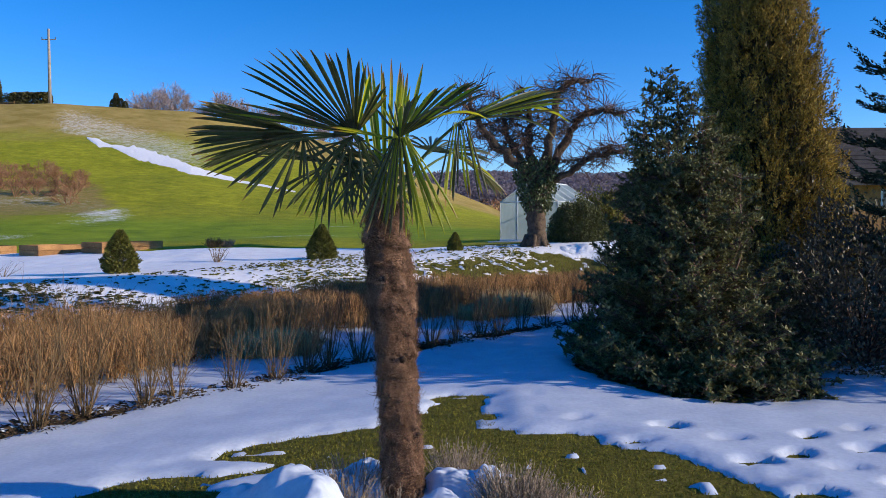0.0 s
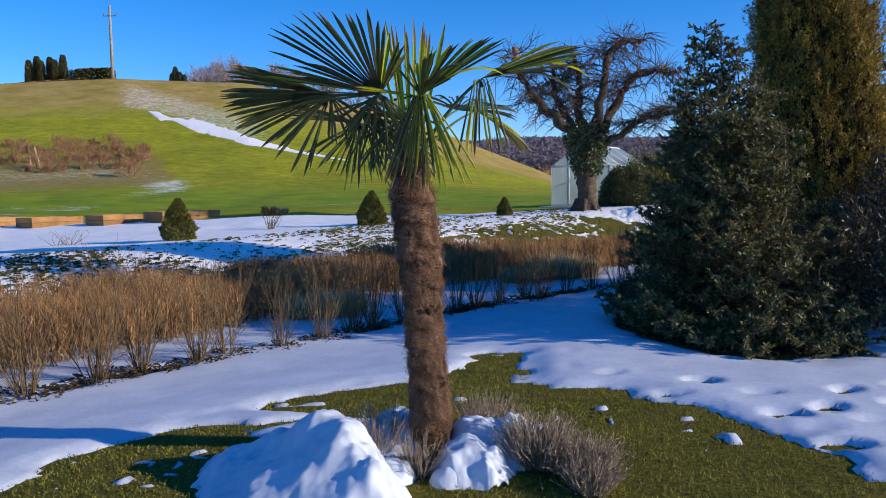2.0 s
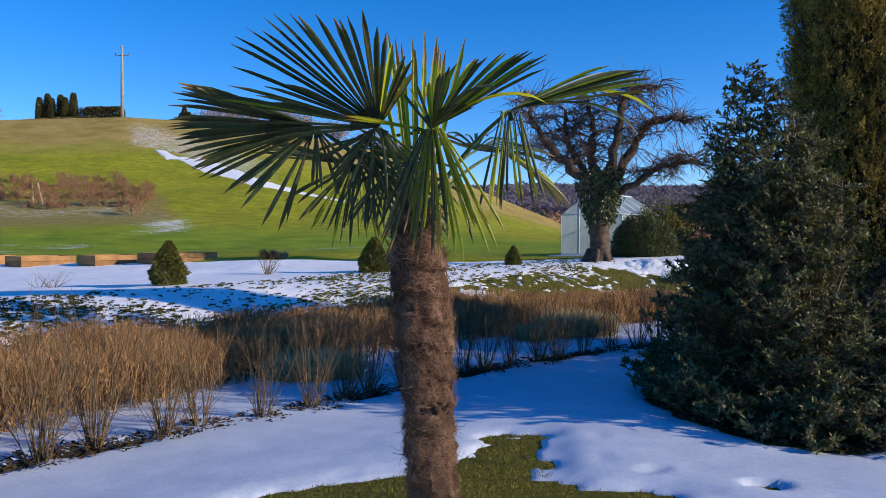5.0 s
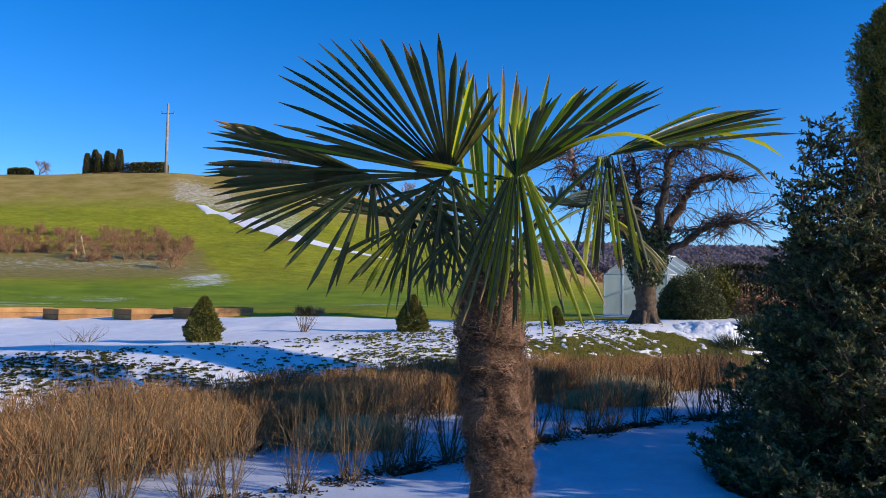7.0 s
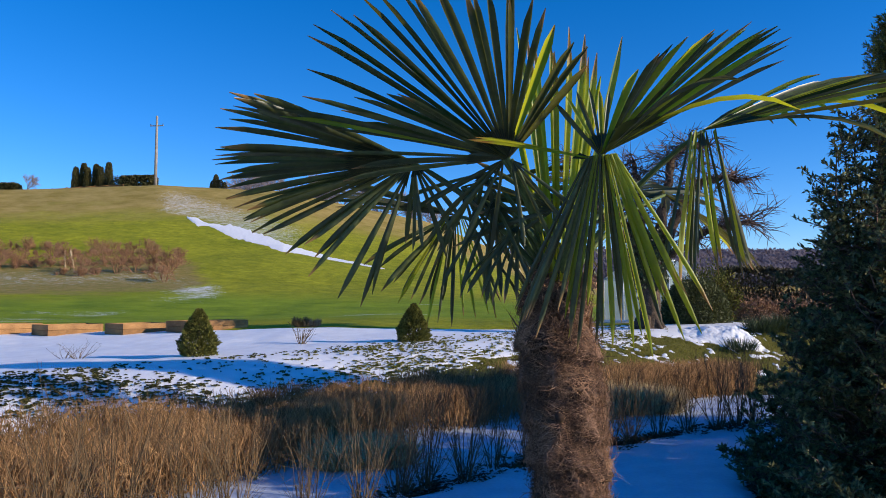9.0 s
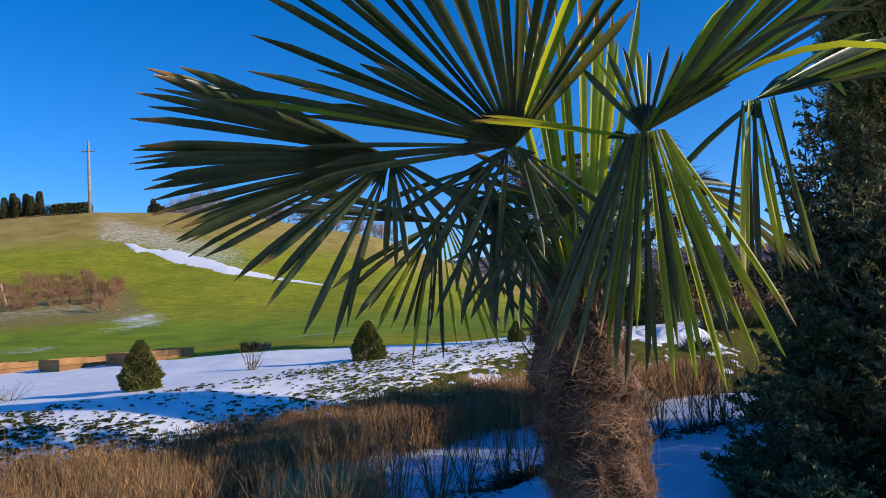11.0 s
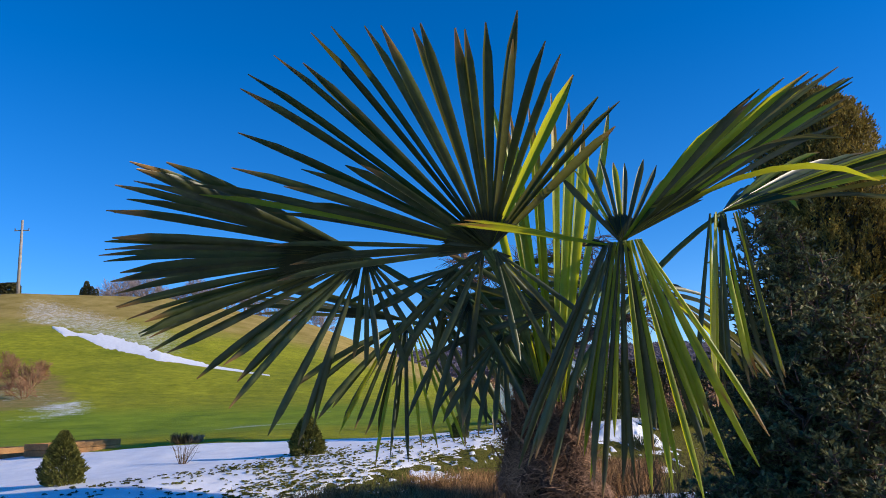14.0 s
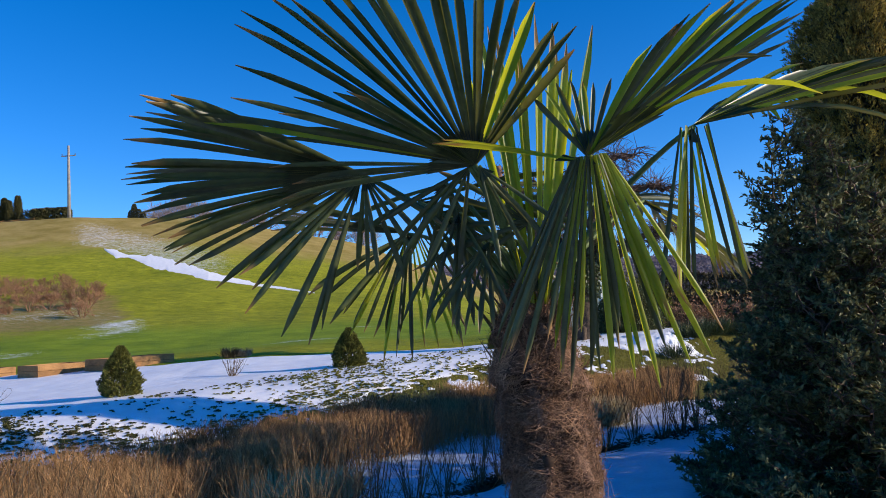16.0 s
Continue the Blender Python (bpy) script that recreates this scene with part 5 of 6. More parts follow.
sparse_shrub(-9.0, 15.5, 0.42, 9, "small leafless shrub standing in snow", M_STEM, 2.0)
sparse_shrub(-5.38, 18.0, 0.46, 26, "twiggy pale leafless shrub on the snowy bank", M_STEM, 0.9)
sparse_shrub(-9.6, 16.0, 0.35, 7, "little bare shrub near the raised beds", M_STEM, 2.2)
grass_clump(-6.85, 22.7, 0.36, 0.24, 420, M_DARKSHRUB, "dark clump of frosted perennial stalks", "perennial_clump", "perennial")
grass_clump(-6.50, 22.8, 0.30, 0.20, 320, M_LAVENDER, "grey clump of dead perennial stalks", "perennial_clump", "perennial")


def old_tree():
    """An old pollarded fruit tree: short thick trunk under ivy, knotted limbs, a brush of hanging twigs."""
    r = np.random.default_rng(61)
    c = np.array((2.50, 21.3, float(land(2.5, 21.3)) - 0.05))
    t = thing("old_fruit_tree", tuple(c), "gnarled leafless old fruit tree with ivy on its trunk", "tree")
    pairs = []
    zs = np.linspace(0, 2.1, 26)
    tr = np.stack([0.03 * np.sin(zs * 4) + 0.05 * zs, 0 * zs, zs], -1)
    pairs.append(tube(tr, np.interp(zs, [0, 0.2, 0.5, 1.25, 1.7, 2.1], [0.38, 0.29, 0.25, 0.25, 0.32, 0.28]), 22, 0.075, r))
    for a in np.arange(0, 6.28, 0.9):
        pairs.append(tube(curve_pts((math.cos(a) * 0.20, math.sin(a) * 0.20, 0.35), (math.cos(a) * 0.52, math.sin(a) * 0.52, -0.03), (0, 0, -0.08), 5), [0.10, 0.09, 0.08, 0.06, 0.03], 7, 0.08, r))
    part("trunk", np_mesh("trunk", *join(pairs), smooth=True), M_BARK, t)
    limbs = [
        [(0.0, 0, 1.8), (-0.75, -0.1, 2.55), (-1.45, -0.2, 3.25), (-1.75, -0.2, 3.8), (-1.88, -0.2, 4.30)],
        [(0.05, 0, 2.0), (-0.15, 0.2, 2.8), (-0.10, 0.3, 3.6), (-0.25, 0.3, 4.35)],
        [(0.15, 0, 2.0), (0.35, -0.2, 2.8), (0.50, -0.3, 3.6), (0.55, -0.3, 4.3), (0.95, -0.3, 4.6), (1.5, -0.3, 4.55)],
        [(0.2, 0, 1.9), (0.65, 0.1, 2.6), (1.0, 0.2, 3.2), (1.35, 0.2, 3.7), (1.9, 0.2, 3.9), (2.3, 0.2, 3.7)],
        [(0.25, 0, 1.75), (0.85, -0.2, 2.05), (1.4, -0.3, 2.45), (2.0, -0.4, 2.6), (2.45, -0.4, 2.65)],
        [(0.0, 0, 1.9), (-0.4, 0.5, 2.6), (-0.8, 0.8, 3.4), (-0.8, 0.9, 4.2)],
    ]
    rad0 = [0.17, 0.16, 0.15, 0.15, 0.12, 0.13]
    twP0, twP1, twA, twB = [], [], [], []
    for L, r0 in zip(limbs, rad0):
        L = np.array(L)
        s = np.linspace(0, len(L) - 1, 22)
        P = np.stack([np.interp(s, np.arange(len(L)), L[:, q]) for q in range(3)], -1)
        P[1:-1] = 0.25 * P[:-2] + 0.5 * P[1:-1] + 0.25 * P[2:]
        P[1:-1] += r.normal(0, 0.025, (20, 3))
        part("limb", np_mesh("limb", *tube(P, np.linspace(r0, 0.045, 22) * (1 + 0.1 * r.normal(size=22)), 9, 0.07, r), smooth=True), M_BARK, t)
        # side boughs, then arching twigs that hang at their ends
        for q in range(7, 22):
            for w in range(3):
                b = P[q]
                a = r.uniform(0, 2 * np.pi)
                d = unit(np.array([math.cos(a), math.sin(a), r.uniform(-0.2, 0.9)]))
                ln = r.uniform(0.30, 0.80)
                p, rad = b, 0.026
                for st in range(5):
                    e = p + d * ln / 4
                    twP0.append(p), twP1.append(e), twA.append(rad), twB.append(rad * 0.8)
                    rad *= 0.78
                    for tw in range(2):
                        d2 = unit(d + r.normal(0, 0.7, 3))
                        p2 = e
                        lr = r.uniform(0.18, 0.44)
                        for g in range(3):
                            d2 = unit(d2 + np.array([0, 0, -0.22 if r.random() < 0.6 else 0.15]))
                            e2 = p2 + d2 * lr / 2
                            twP0.append(p2), twP1.append(e2), twA.append(0.0105 - 0.0024 * g), twB.append(0.0081 - 0.0024 * g)
                            p2 = e2
                    d = unit(d + np.array([0, 0, -0.18]) + r.normal(0, 0.18, 3))
                    p = e
    tagged(part("twig_crown", np_mesh("twig_crown", *sticks(np.array(twP0), np.array(twP1), np.array(twA), np.array(twB))), M_TWIG, t), kind="stuff")
    part("sawn_stub", np_mesh("sawn_stub", *tube(np.array([[-1.87, -0.2, 4.2], [-1.89, -0.2, 4.36], [-1.90, -0.2, 4.52]]), [0.085, 0.08, 0.085], 9, 0.04, r)), M_BRICK, t, "sawn-off reddish limb end")
    # ivy coat
    n = 3600
    z = r.uniform(0.95, 2.55, n)
    a = r.uniform(0, 2 * np.pi, n)
    rad = np.interp(z, [0.95, 1.3, 1.8, 2.2, 2.55], [0.28, 0.38, 0.55, 0.62, 0.40]) * r.uniform(0.75, 1.1, n) * (0.85 + 0.35 * vnoise(a * 2 + 9, z * 2, 0.6))
    keep = r.random(n) < np.interp(z, [0.95, 1.25, 2.2, 2.55], [0.25, 1, 1, 0.4])
    p = np.stack([rad * np.cos(a) + 0.05, rad * np.sin(a) * 0.8, z], -1)[keep]
    o = np.stack([np.cos(a), np.sin(a), 0 * a], -1)[keep]
    m = len(p)
    V, F = leaves(p, r.normal(0, 0.5, (m, 3)) + [0, 0, -0.7], o + r.normal(0, 0.45, (m, 3)), r.uniform(0.05, 0.09, m), r.uniform(0.05, 0.08, m), mid=0.35)
    part("ivy", np_mesh("ivy", V, F), M_IVY, t, "glossy dark green climbing ivy")


old_tree()


def greenhouse():
    x0, y0 = 1.95, 27.0
    W, D, EAVE, RIDGE = 2.15, 3.6, 1.38, 2.10
    g = thing("greenhouse", (0, 0, 0), "small gabled greenhouse of milky panels in a pale metal frame", "greenhouse")
    g.matrix_basis = pose(x0, y0, float(land(x0 + 1, y0)) - 0.02, 0, 0, -30)
    b = 0.035

    def bar(p, q, w=b, name="frame_bar"):
        p, q = np.array(p, float), np.array(q, float)
        V, F = tube(np.stack([p, q]), [w * 0.62, w * 0.62], 4)
        part(name, np_mesh(name, V, F), M_ALU, g)

    def pane(pts, name="pane"):
        bm = bmesh.new()
        vs = [bm.verts.new(p) for p in pts]
        f = bm.faces.new(vs)
        bm.normal_update()
        ex = bmesh.ops.extrude_face_region(bm, geom=[f])
        for v in ex["geom"]:
            if isinstance(v, bmesh.types.BMVert):
                v.co -= f.normal * 0.008
        ob = part(name, bm, M_PANE, g)
        ob.visible_shadow = False

    # gable end to the front, ridge running back
    for yy in (0, D):
        n = 4
        xs = [0, 0.66, 1.44, W]
        top = lambda x: EAVE + (RIDGE - EAVE) * (1 - abs(x - W / 2) / (W / 2))
        for x in xs:
            bar((x, yy, 0), (x, yy, top(x)))
        bar((0, yy, EAVE), (W / 2, yy, RIDGE)), bar((W / 2, yy, RIDGE), (W, yy, EAVE))
        bar((0, yy, 0.04), (W, yy, 0.04), 0.06), bar((0, yy, EAVE), (W, yy, EAVE))
        for a, c in zip(xs[:-1], xs[1:]):
            pts = [(a + 0.02, yy, 0.06), (c - 0.02, yy, 0.06), (c - 0.02, yy, top(c) - 0.02)]
            if a < W / 2 < c:
                pts.append((W / 2, yy, RIDGE - 0.02))
            pane(pts + [(a + 0.02, yy, top(a) - 0.02)])
    for x in (0, W):
        bar((x, 0, EAVE), (x, D, EAVE)), bar((x, 0, 0.04), (x, D, 0.04), 0.06)
        for k in range(5):
            bar((x, D * k / 4, 0), (x, D * k / 4, EAVE))
            bar((x, D * k / 4, EAVE), (W / 2, D * k / 4, RIDGE))
            if k < 4:
                y1, y2 = D * k / 4 + 0.02, D * (k + 1) / 4 - 0.02
                pane([(x, y1, 0.06), (x, y2, 0.06), (x, y2, EAVE - 0.02), (x, y1, EAVE - 0.02)])
                xi = W / 2
                pane([(x, y1, EAVE + 0.01), (x, y2, EAVE + 0.01), (xi, y2, RIDGE), (xi, y1, RIDGE)])
    bar((W / 2, 0, RIDGE), (W / 2, D, RIDGE), 0.05, "ridge_bar")
    bm = bmesh.new()
    box(bm, -0.25, -0.5, -0.08, W + 0.25, D + 0.2, 0.015, 0.01)
    part("slab", bm, M_WALLP, g)


greenhouse()


def clipped_ball(x, y, rx, h, seed, label, mat=M_BOXHEDGE, n=5200):
    t = dark_shrub("clipped_bush", (x, y, float(land(x, y)) - 0.02), rx, rx * 0.9, h, n, mat, label, 0.07, seed, 0.25)
    return t


clipped_ball(4.10, 23.6, 0.92, 1.22, 71, "rounded clipped evergreen bush by the greenhouse", n=22000)
dark_shrub("conifer_hedge", (5.3, 27.3, 0.85), 1.0, 0.8, 1.75, 5000, M_CONIFER, "yellowish evergreen shrub behind the greenhouse", 0.10, 72)


def garden_hedge(x0, x1, y, h, d):
    """A clipped evergreen hedge with flat faces and a slightly uneven top."""
    r = np.random.default_rng(73)
    n = 16000
    q = r.random((n, 3))
    face = r.integers(0, 3, n)
    q[face == 0, 1] = 0
    q[face == 1, 2] = 1
    q[face == 2, 0] = np.round(q[face == 2, 0])
    p = (q - [0, 0.5, 0]) * [x1 - x0, d, h] + r.normal(0, 0.035, (n, 3))
    p[:, 2] += 0.06 * np.sin(p[:, 0] * 2.1) * q[:, 2]
    V, F = leaves(p, r.normal(size=(n, 3)) + [0, -0.4, 0.5], r.normal(size=(n, 3)), 0.13, 0.07)
    t = thing("garden_hedge", (x0, y, float(land((x0 + x1) / 2, y)) - 0.02), "long dark clipped evergreen hedge at the garden's end", "hedge")
    part("foliage", np_mesh("foliage", V, F), M_DARKSHRUB, t)
    k = 60
    a = np.stack([r.uniform(0.1, x1 - x0 - 0.1, k), r.normal(0, 0.1, k), np.zeros(k)], -1)
    part("branchwork", np_mesh("branchwork", *sticks(a, a + [0, 0, h * 0.85] + r.normal(0, 0.12, (k, 3)), 0.04, 0.012)), M_TWIG, t)


garden_hedge(5.9, 13.0, 28.0, 1.55, 1.1)
for gx, gy, gw, gh in ((6.0, 24.6, 0.55, 0.62), (6.9, 24.9, 0.6, 0.55), (7.8, 25.2, 0.6, 0.6)):
    dark_shrub("reddish_shrub", (gx, gy, float(land(gx, gy))), gw, 0.5, gh, 1500, M_REDSHRUB, "reddish winter shrub before a dark hedge", 0.08, int(gx * 10))
for gx, gy, gh in ((5.3, 21.6, 0.55), (5.9, 22.0, 0.6), (6.6, 22.4, 0.55), (7.3, 22.6, 0.6)):
    grass_clump(gx, gy, gh, 0.55, 420, M_STRAP, "dark green strap-leaved clump behind the snow mound", "strap_leaf_clump", "perennial")
grass_clump(4.30, 19.72, 0.42, 0.45, 260, M_STRAP, "dark green leafy plant pushing through the snow mound", "strap_leaf_clump", "perennial")
dark_shrub("evergreen_shrub", (3.4, 17.2, float(land(3.4, 17.2))), 0.35, 0.35, 0.35, 1500, M_DARKSHRUB, "small dark round plant half under snow", 0.05, 76)


def neighbour_house():
    """A house beyond the garden, dark tiled roof over pale walls."""
    x0, x1, y0, y1, z = 17.5, 27.0, 33.0, 41.0, 0.7
    h = thing("house", (0, 0, 0), "brown boarded house with a dark tiled roof beyond the garden", "house")
    bm = bmesh.new()
    part("wall", box(bm, x0, y0, z - 0.3, x1, y1, z + 2.9, 0.01), M_PLANK, h)
    ym, e = (y0 + y1) / 2, 0.6
    V = [(x0 - e, y0 - e, z + 2.55), (x1 + e, y0 - e, z + 2.55), (x1 + e, ym, z + 5.2), (x0 - e, ym, z + 5.2), (x1 + e, y1 + e, z + 2.55), (x0 - e, y1 + e, z + 2.55)]
    V += [(a, b, c - 0.22) for a, b, c in V]
    bm = bmesh.new()
    vs = [bm.verts.new(p) for p in V]
    for f in ((0, 1, 2, 3), (3, 2, 4, 5), (9, 8, 7, 6), (11, 10, 8, 9), (0, 6, 7, 1), (5, 4, 10, 11), (0, 3, 9, 6), (3, 5, 11, 9), (1, 7, 8, 2), (2, 8, 10, 4)):
        bm.faces.new([vs[q] for q in f])
    roof = part("roof", bm, M_ROOF, h)
    for k in range(12):
        f = (k + 0.5) / 12
        bm = bmesh.new()
        yy, zz = y0 - e + (ym - y0 + e) * f, z + 2.55 + 2.65 * f
        part("tile_course", box(bm, x0 - e, yy - 0.19, zz - 0.02, x1 + e, yy + 0.17, zz + 0.16, 0.01), M_ROOF, roof)
    for k in range(3):
        bm = bmesh.new()
        xa = x0 + 1.2 + 2.8 * k
        w = part("window", box(bm, xa, y0 - 0.03, z + 1.0, xa + 1.1, y0 + 0.05, z + 2.2, 0.01), M_ALU, h)
        bm = bmesh.new()
        part("pane", box(bm, xa + 0.08, y0 - 0.045, z + 1.08, xa + 1.02, y0 - 0.034, z + 2.12), M_GLASS, w)


neighbour_house()


# ---------------------------------------------------------------- on the hill
def utility_pole():
    x, y = -61.5, 119.9
    z = float(land(x, y))
    t = thing("utility_pole", (x, y, z - 0.1), "grey wooden electricity pole with a crossarm on the hilltop", "utility pole")
    V, F = tube(np.array([[0, 0, 0], [0, 0, 6], [0, 0, 11.9]]), [0.26, 0.23, 0.17], 12)
    part("post", np_mesh("post", V, F, True), M_GREYWOOD, t)
    bm = bmesh.new()
    box(bm, -1.15, -0.08, 10.2, 1.15, 0.08, 10.34, 0.02)
    part("crossarm", bm, M_GREYWOOD, t)
    for k in (-1.05, 1.05):
        V, F = tube(np.array([[k, 0, 10.34], [k, 0, 10.5], [k, 0, 10.65]]), [0.04, 0.08, 0.05], 8)
        part("insulator", np_mesh("insulator", V, F), M_WIRE, t)


utility_pole()


def cypress(x, y, h, r0, seed, name="cypress", label="dark upright cypress on the hilltop"):
    r = np.random.default_rng(seed)
    n = 2200
    f = r.random(n)
    a = r.uniform(0, 2 * np.pi, n)
    prof = r0 * np.interp(f, [0, 0.3, 0.75, 0.95, 1], [0.8, 1, 0.78, 0.38, 0.05]) * r.uniform(0.7, 1.05, n)
    p = np.stack([prof * np.cos(a), prof * np.sin(a), f * h], -1)
    o = np.stack([np.cos(a), np.sin(a), np.full(n, 1.2)], -1)
    V, F = leaves(p, o + r.normal(0, 0.3, (n, 3)), o + r.normal(0, 0.6, (n, 3)), h * 0.09, h * 0.03)
    t = thing(name, (x, y, float(land(x, y)) - 0.2), label, "tree", "hilltop cypresses")
    part("foliage", np_mesh("foliage", V, F), M_CYPRESS, t)
    part("trunk", np_mesh("trunk", *tube(np.array([[0, 0, 0], [0, 0, h * 0.7]]), [0.2, 0.06], 7)), M_BARK, t)


for k, (x, h) in enumerate(((-79.3, 5.0), (-78.2, 5.6), (-77.1, 4.7), (-75.9, 5.2), (-74.7, 4.6), (-73.6, 5.3))):
    cypress(x, 126 + (k % 2) * 0.6, h, 0.50, 200 + k)
for k, (x, h) in enumerate(((-54.6, 1.9), (-54.0, 2.9), (-53.2, 2.1), (-52.5, 1.7))):
    cypress(x, 126.5, h, 0.45, 220 + k, "conifer", "small dark conifer on the crest")


def clipped_hedge(x0, x1, y, h, d, label):
    r = np.random.default_rng(int(abs(x0 * 7)))
    w = x1 - x0
    n = 3500
    q = r.random((n, 3))
    face = r.integers(0, 3, n)
    q[face == 0, 1] = 0
    q[face == 1, 2] = 1
    q[face == 2, 0] = np.round(q[face == 2, 0])
    p = (q - [0, 0.5, 0]) * [w, d, h] + r.normal(0, 0.06, (n, 3))
    V, F = leaves(p, r.normal(size=(n, 3)) + [0, -0.3, 0.6], r.normal(size=(n, 3)), 0.55, 0.30)
    t = thing("clipped_hedge", (x0, y, float(land((x0 + x1) / 2, y)) - 0.1), label, "hedge")
    part("foliage", np_mesh("foliage", V, F), M_CYPRESS, t)


dark_shrub("hilltop_bush", (-71.9, 126, float(land(-71.9, 126)) - 0.1), 1.3, 1.2, 2.5, 2500, M_CYPRESS, "dark round bush beside cypresses", 0.25, 78)
clipped_hedge(-70.5, -64.9, 126, 2.2, 1.5, "clipped dark hedge on the hilltop")
clipped_hedge(-88.6, -85.6, 119.5, 1.9, 1.5, "clipped dark hedge beside cypresses")


def rail_fence():
    t = thing("rail_fence", (0, 0, 0), "low wooden rail fence along the hilltop", "fence")
    xs = np.linspace(-88, -68, 9)
    for k, x in enumerate(xs):
        y = 121.5
        z = float(land(x, y))
        bm = bmesh.new()
        box(bm, x - 0.08, y - 0.08, z - 0.1, x + 0.08, y + 0.08, z + 0.95, 0.01)
        part("post", bm, M_PLANK, t)
        if k:
            xp = xs[k - 1]
            zp = float(land(xp, y))
            V, F = tube(np.array([[xp, y - 0.09, zp + 0.78], [x, y - 0.09, z + 0.78]]), [0.06, 0.06], 6)
            part("rail", np_mesh("rail", V, F), M_PLANK, t)


rail_fence()


def far_tree(x, y, h, seed, label="bare deciduous tree on the skyline", name="bare_tree", mat=M_FARTWIG, thick=1.0, bush=False):
    r = np.random.default_rng(seed)
    P0, P1, A, B = [], [], [], []

    def grow(p, d, ln, rad, depth):
        e = p + d * ln
        P0.append(p), P1.append(e), A.append(rad), B.append(rad * 0.7)
        if depth == 0:
            return
        for k in range(4 if depth > 1 else 5):
            dd = unit(d + r.normal(0, 0.45, 3) + [0, 0, 0.12])
            grow(p + d * ln * r.uniform(0.5, 1.0), dd, ln * r.uniform(0.6, 0.82), rad * 0.6, depth - 1)

    if bush:
        for k in range(7):
            grow(np.zeros(3), unit(r.normal(0, 0.5, 3) + [0, 0, 1]), h * 0.4, 0.03 * thick, 3)
    else:
        grow(np.zeros(3), np.array([0, 0, 1.0]), h * 0.33, 0.018 * h * thick, 5)
    t = thing(name, (x, y, float(land(x, y)) - 0.2), label, "tree" if not bush else "shrub")
    part("crown", np_mesh("crown", *sticks(np.array(P0), np.array(P1), np.array(A), np.array(B))), mat, t)
    return t


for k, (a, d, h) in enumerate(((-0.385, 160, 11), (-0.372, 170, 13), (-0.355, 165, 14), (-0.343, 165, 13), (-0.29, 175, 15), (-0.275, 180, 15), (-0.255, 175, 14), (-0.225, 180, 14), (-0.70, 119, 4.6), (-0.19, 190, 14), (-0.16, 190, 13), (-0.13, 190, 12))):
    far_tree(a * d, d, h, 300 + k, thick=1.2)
for k in range(56):
    a = -0.76 + 0.29 * ((k * 0.618) % 1)
    d = 53 + 15 * ((k * 0.414) % 1)
    far_tree(a * d, d, 0.9 + 1.5 * ((k * 0.37) % 1) ** 2, 340 + k, "reddish bare orchard shrub on the slope", "orchard_shrub", M_REDSHRUB, 0.85, True)


def staked_tree(x, y):
    """A young orchard tree between two leaning stakes."""
    t = far_tree(x, y, 2.6, 399, "young bare orchard tree between two leaning stakes", "staked_tree", M_REDSHRUB, 0.9)
    for dx, lean in ((-0.38, -0.10), (0.38, -0.42)):
        V, F = tube(np.array([[dx, -0.1, 0.0], [dx + lean * 0.5, -0.1, 0.9], [dx + lean, -0.1, 1.75]]), [0.075, 0.07, 0.065], 7)
        part("stake", np_mesh("stake", V, F), M_STAKE, t, "pale wooden stake")


staked_tree(-35.03, 56.0)


def far_woods():
    r = np.random.default_rng(81)
    n = 5200
    y = r.uniform(430, 760, n)
    x = r.uniform(-0.16, 0.75, n) * y
    k = 30
    z = land(x, y)
    P = np.repeat(np.stack([x, y, z], -1), k, 0)
    m = n * k
    P = P + np.stack([r.normal(0, 2.8, m), r.normal(0, 2.8, m), 7.0 * r.random(m) ** 1.6], -1)
    V, F = leaves(P, r.normal(size=(m, 3)) * [1, 1, 0.5], r.normal(0, 0.35, (m, 3)) + [0.3, -0.6, 0.7], r.uniform(1.8, 3.0, m), r.uniform(1.4, 2.2, m))
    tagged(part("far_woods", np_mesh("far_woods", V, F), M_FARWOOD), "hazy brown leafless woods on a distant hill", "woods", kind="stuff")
    n = 500
    y = r.uniform(120, 260, n)
    x = r.uniform(0.06, 0.6, n) * y
    P = np.repeat(np.stack([x, y, land(x, y)], -1), 26, 0)
    m = len(P)
    P = P + np.stack([r.normal(0, 1.6, m), r.normal(0, 1.6, m), r.uniform(0, 2.2, m)], -1)
    V, F = leaves(P, r.normal(size=(m, 3)), r.normal(size=(m, 3)), r.uniform(0.4, 0.9, m), r.uniform(0.2, 0.4, m))
    tagged(part("valley_trees", np_mesh("valley_trees", V, F), M_REDSHRUB), "brown bare trees and scrub in the valley", "woods", kind="stuff")


far_woods()

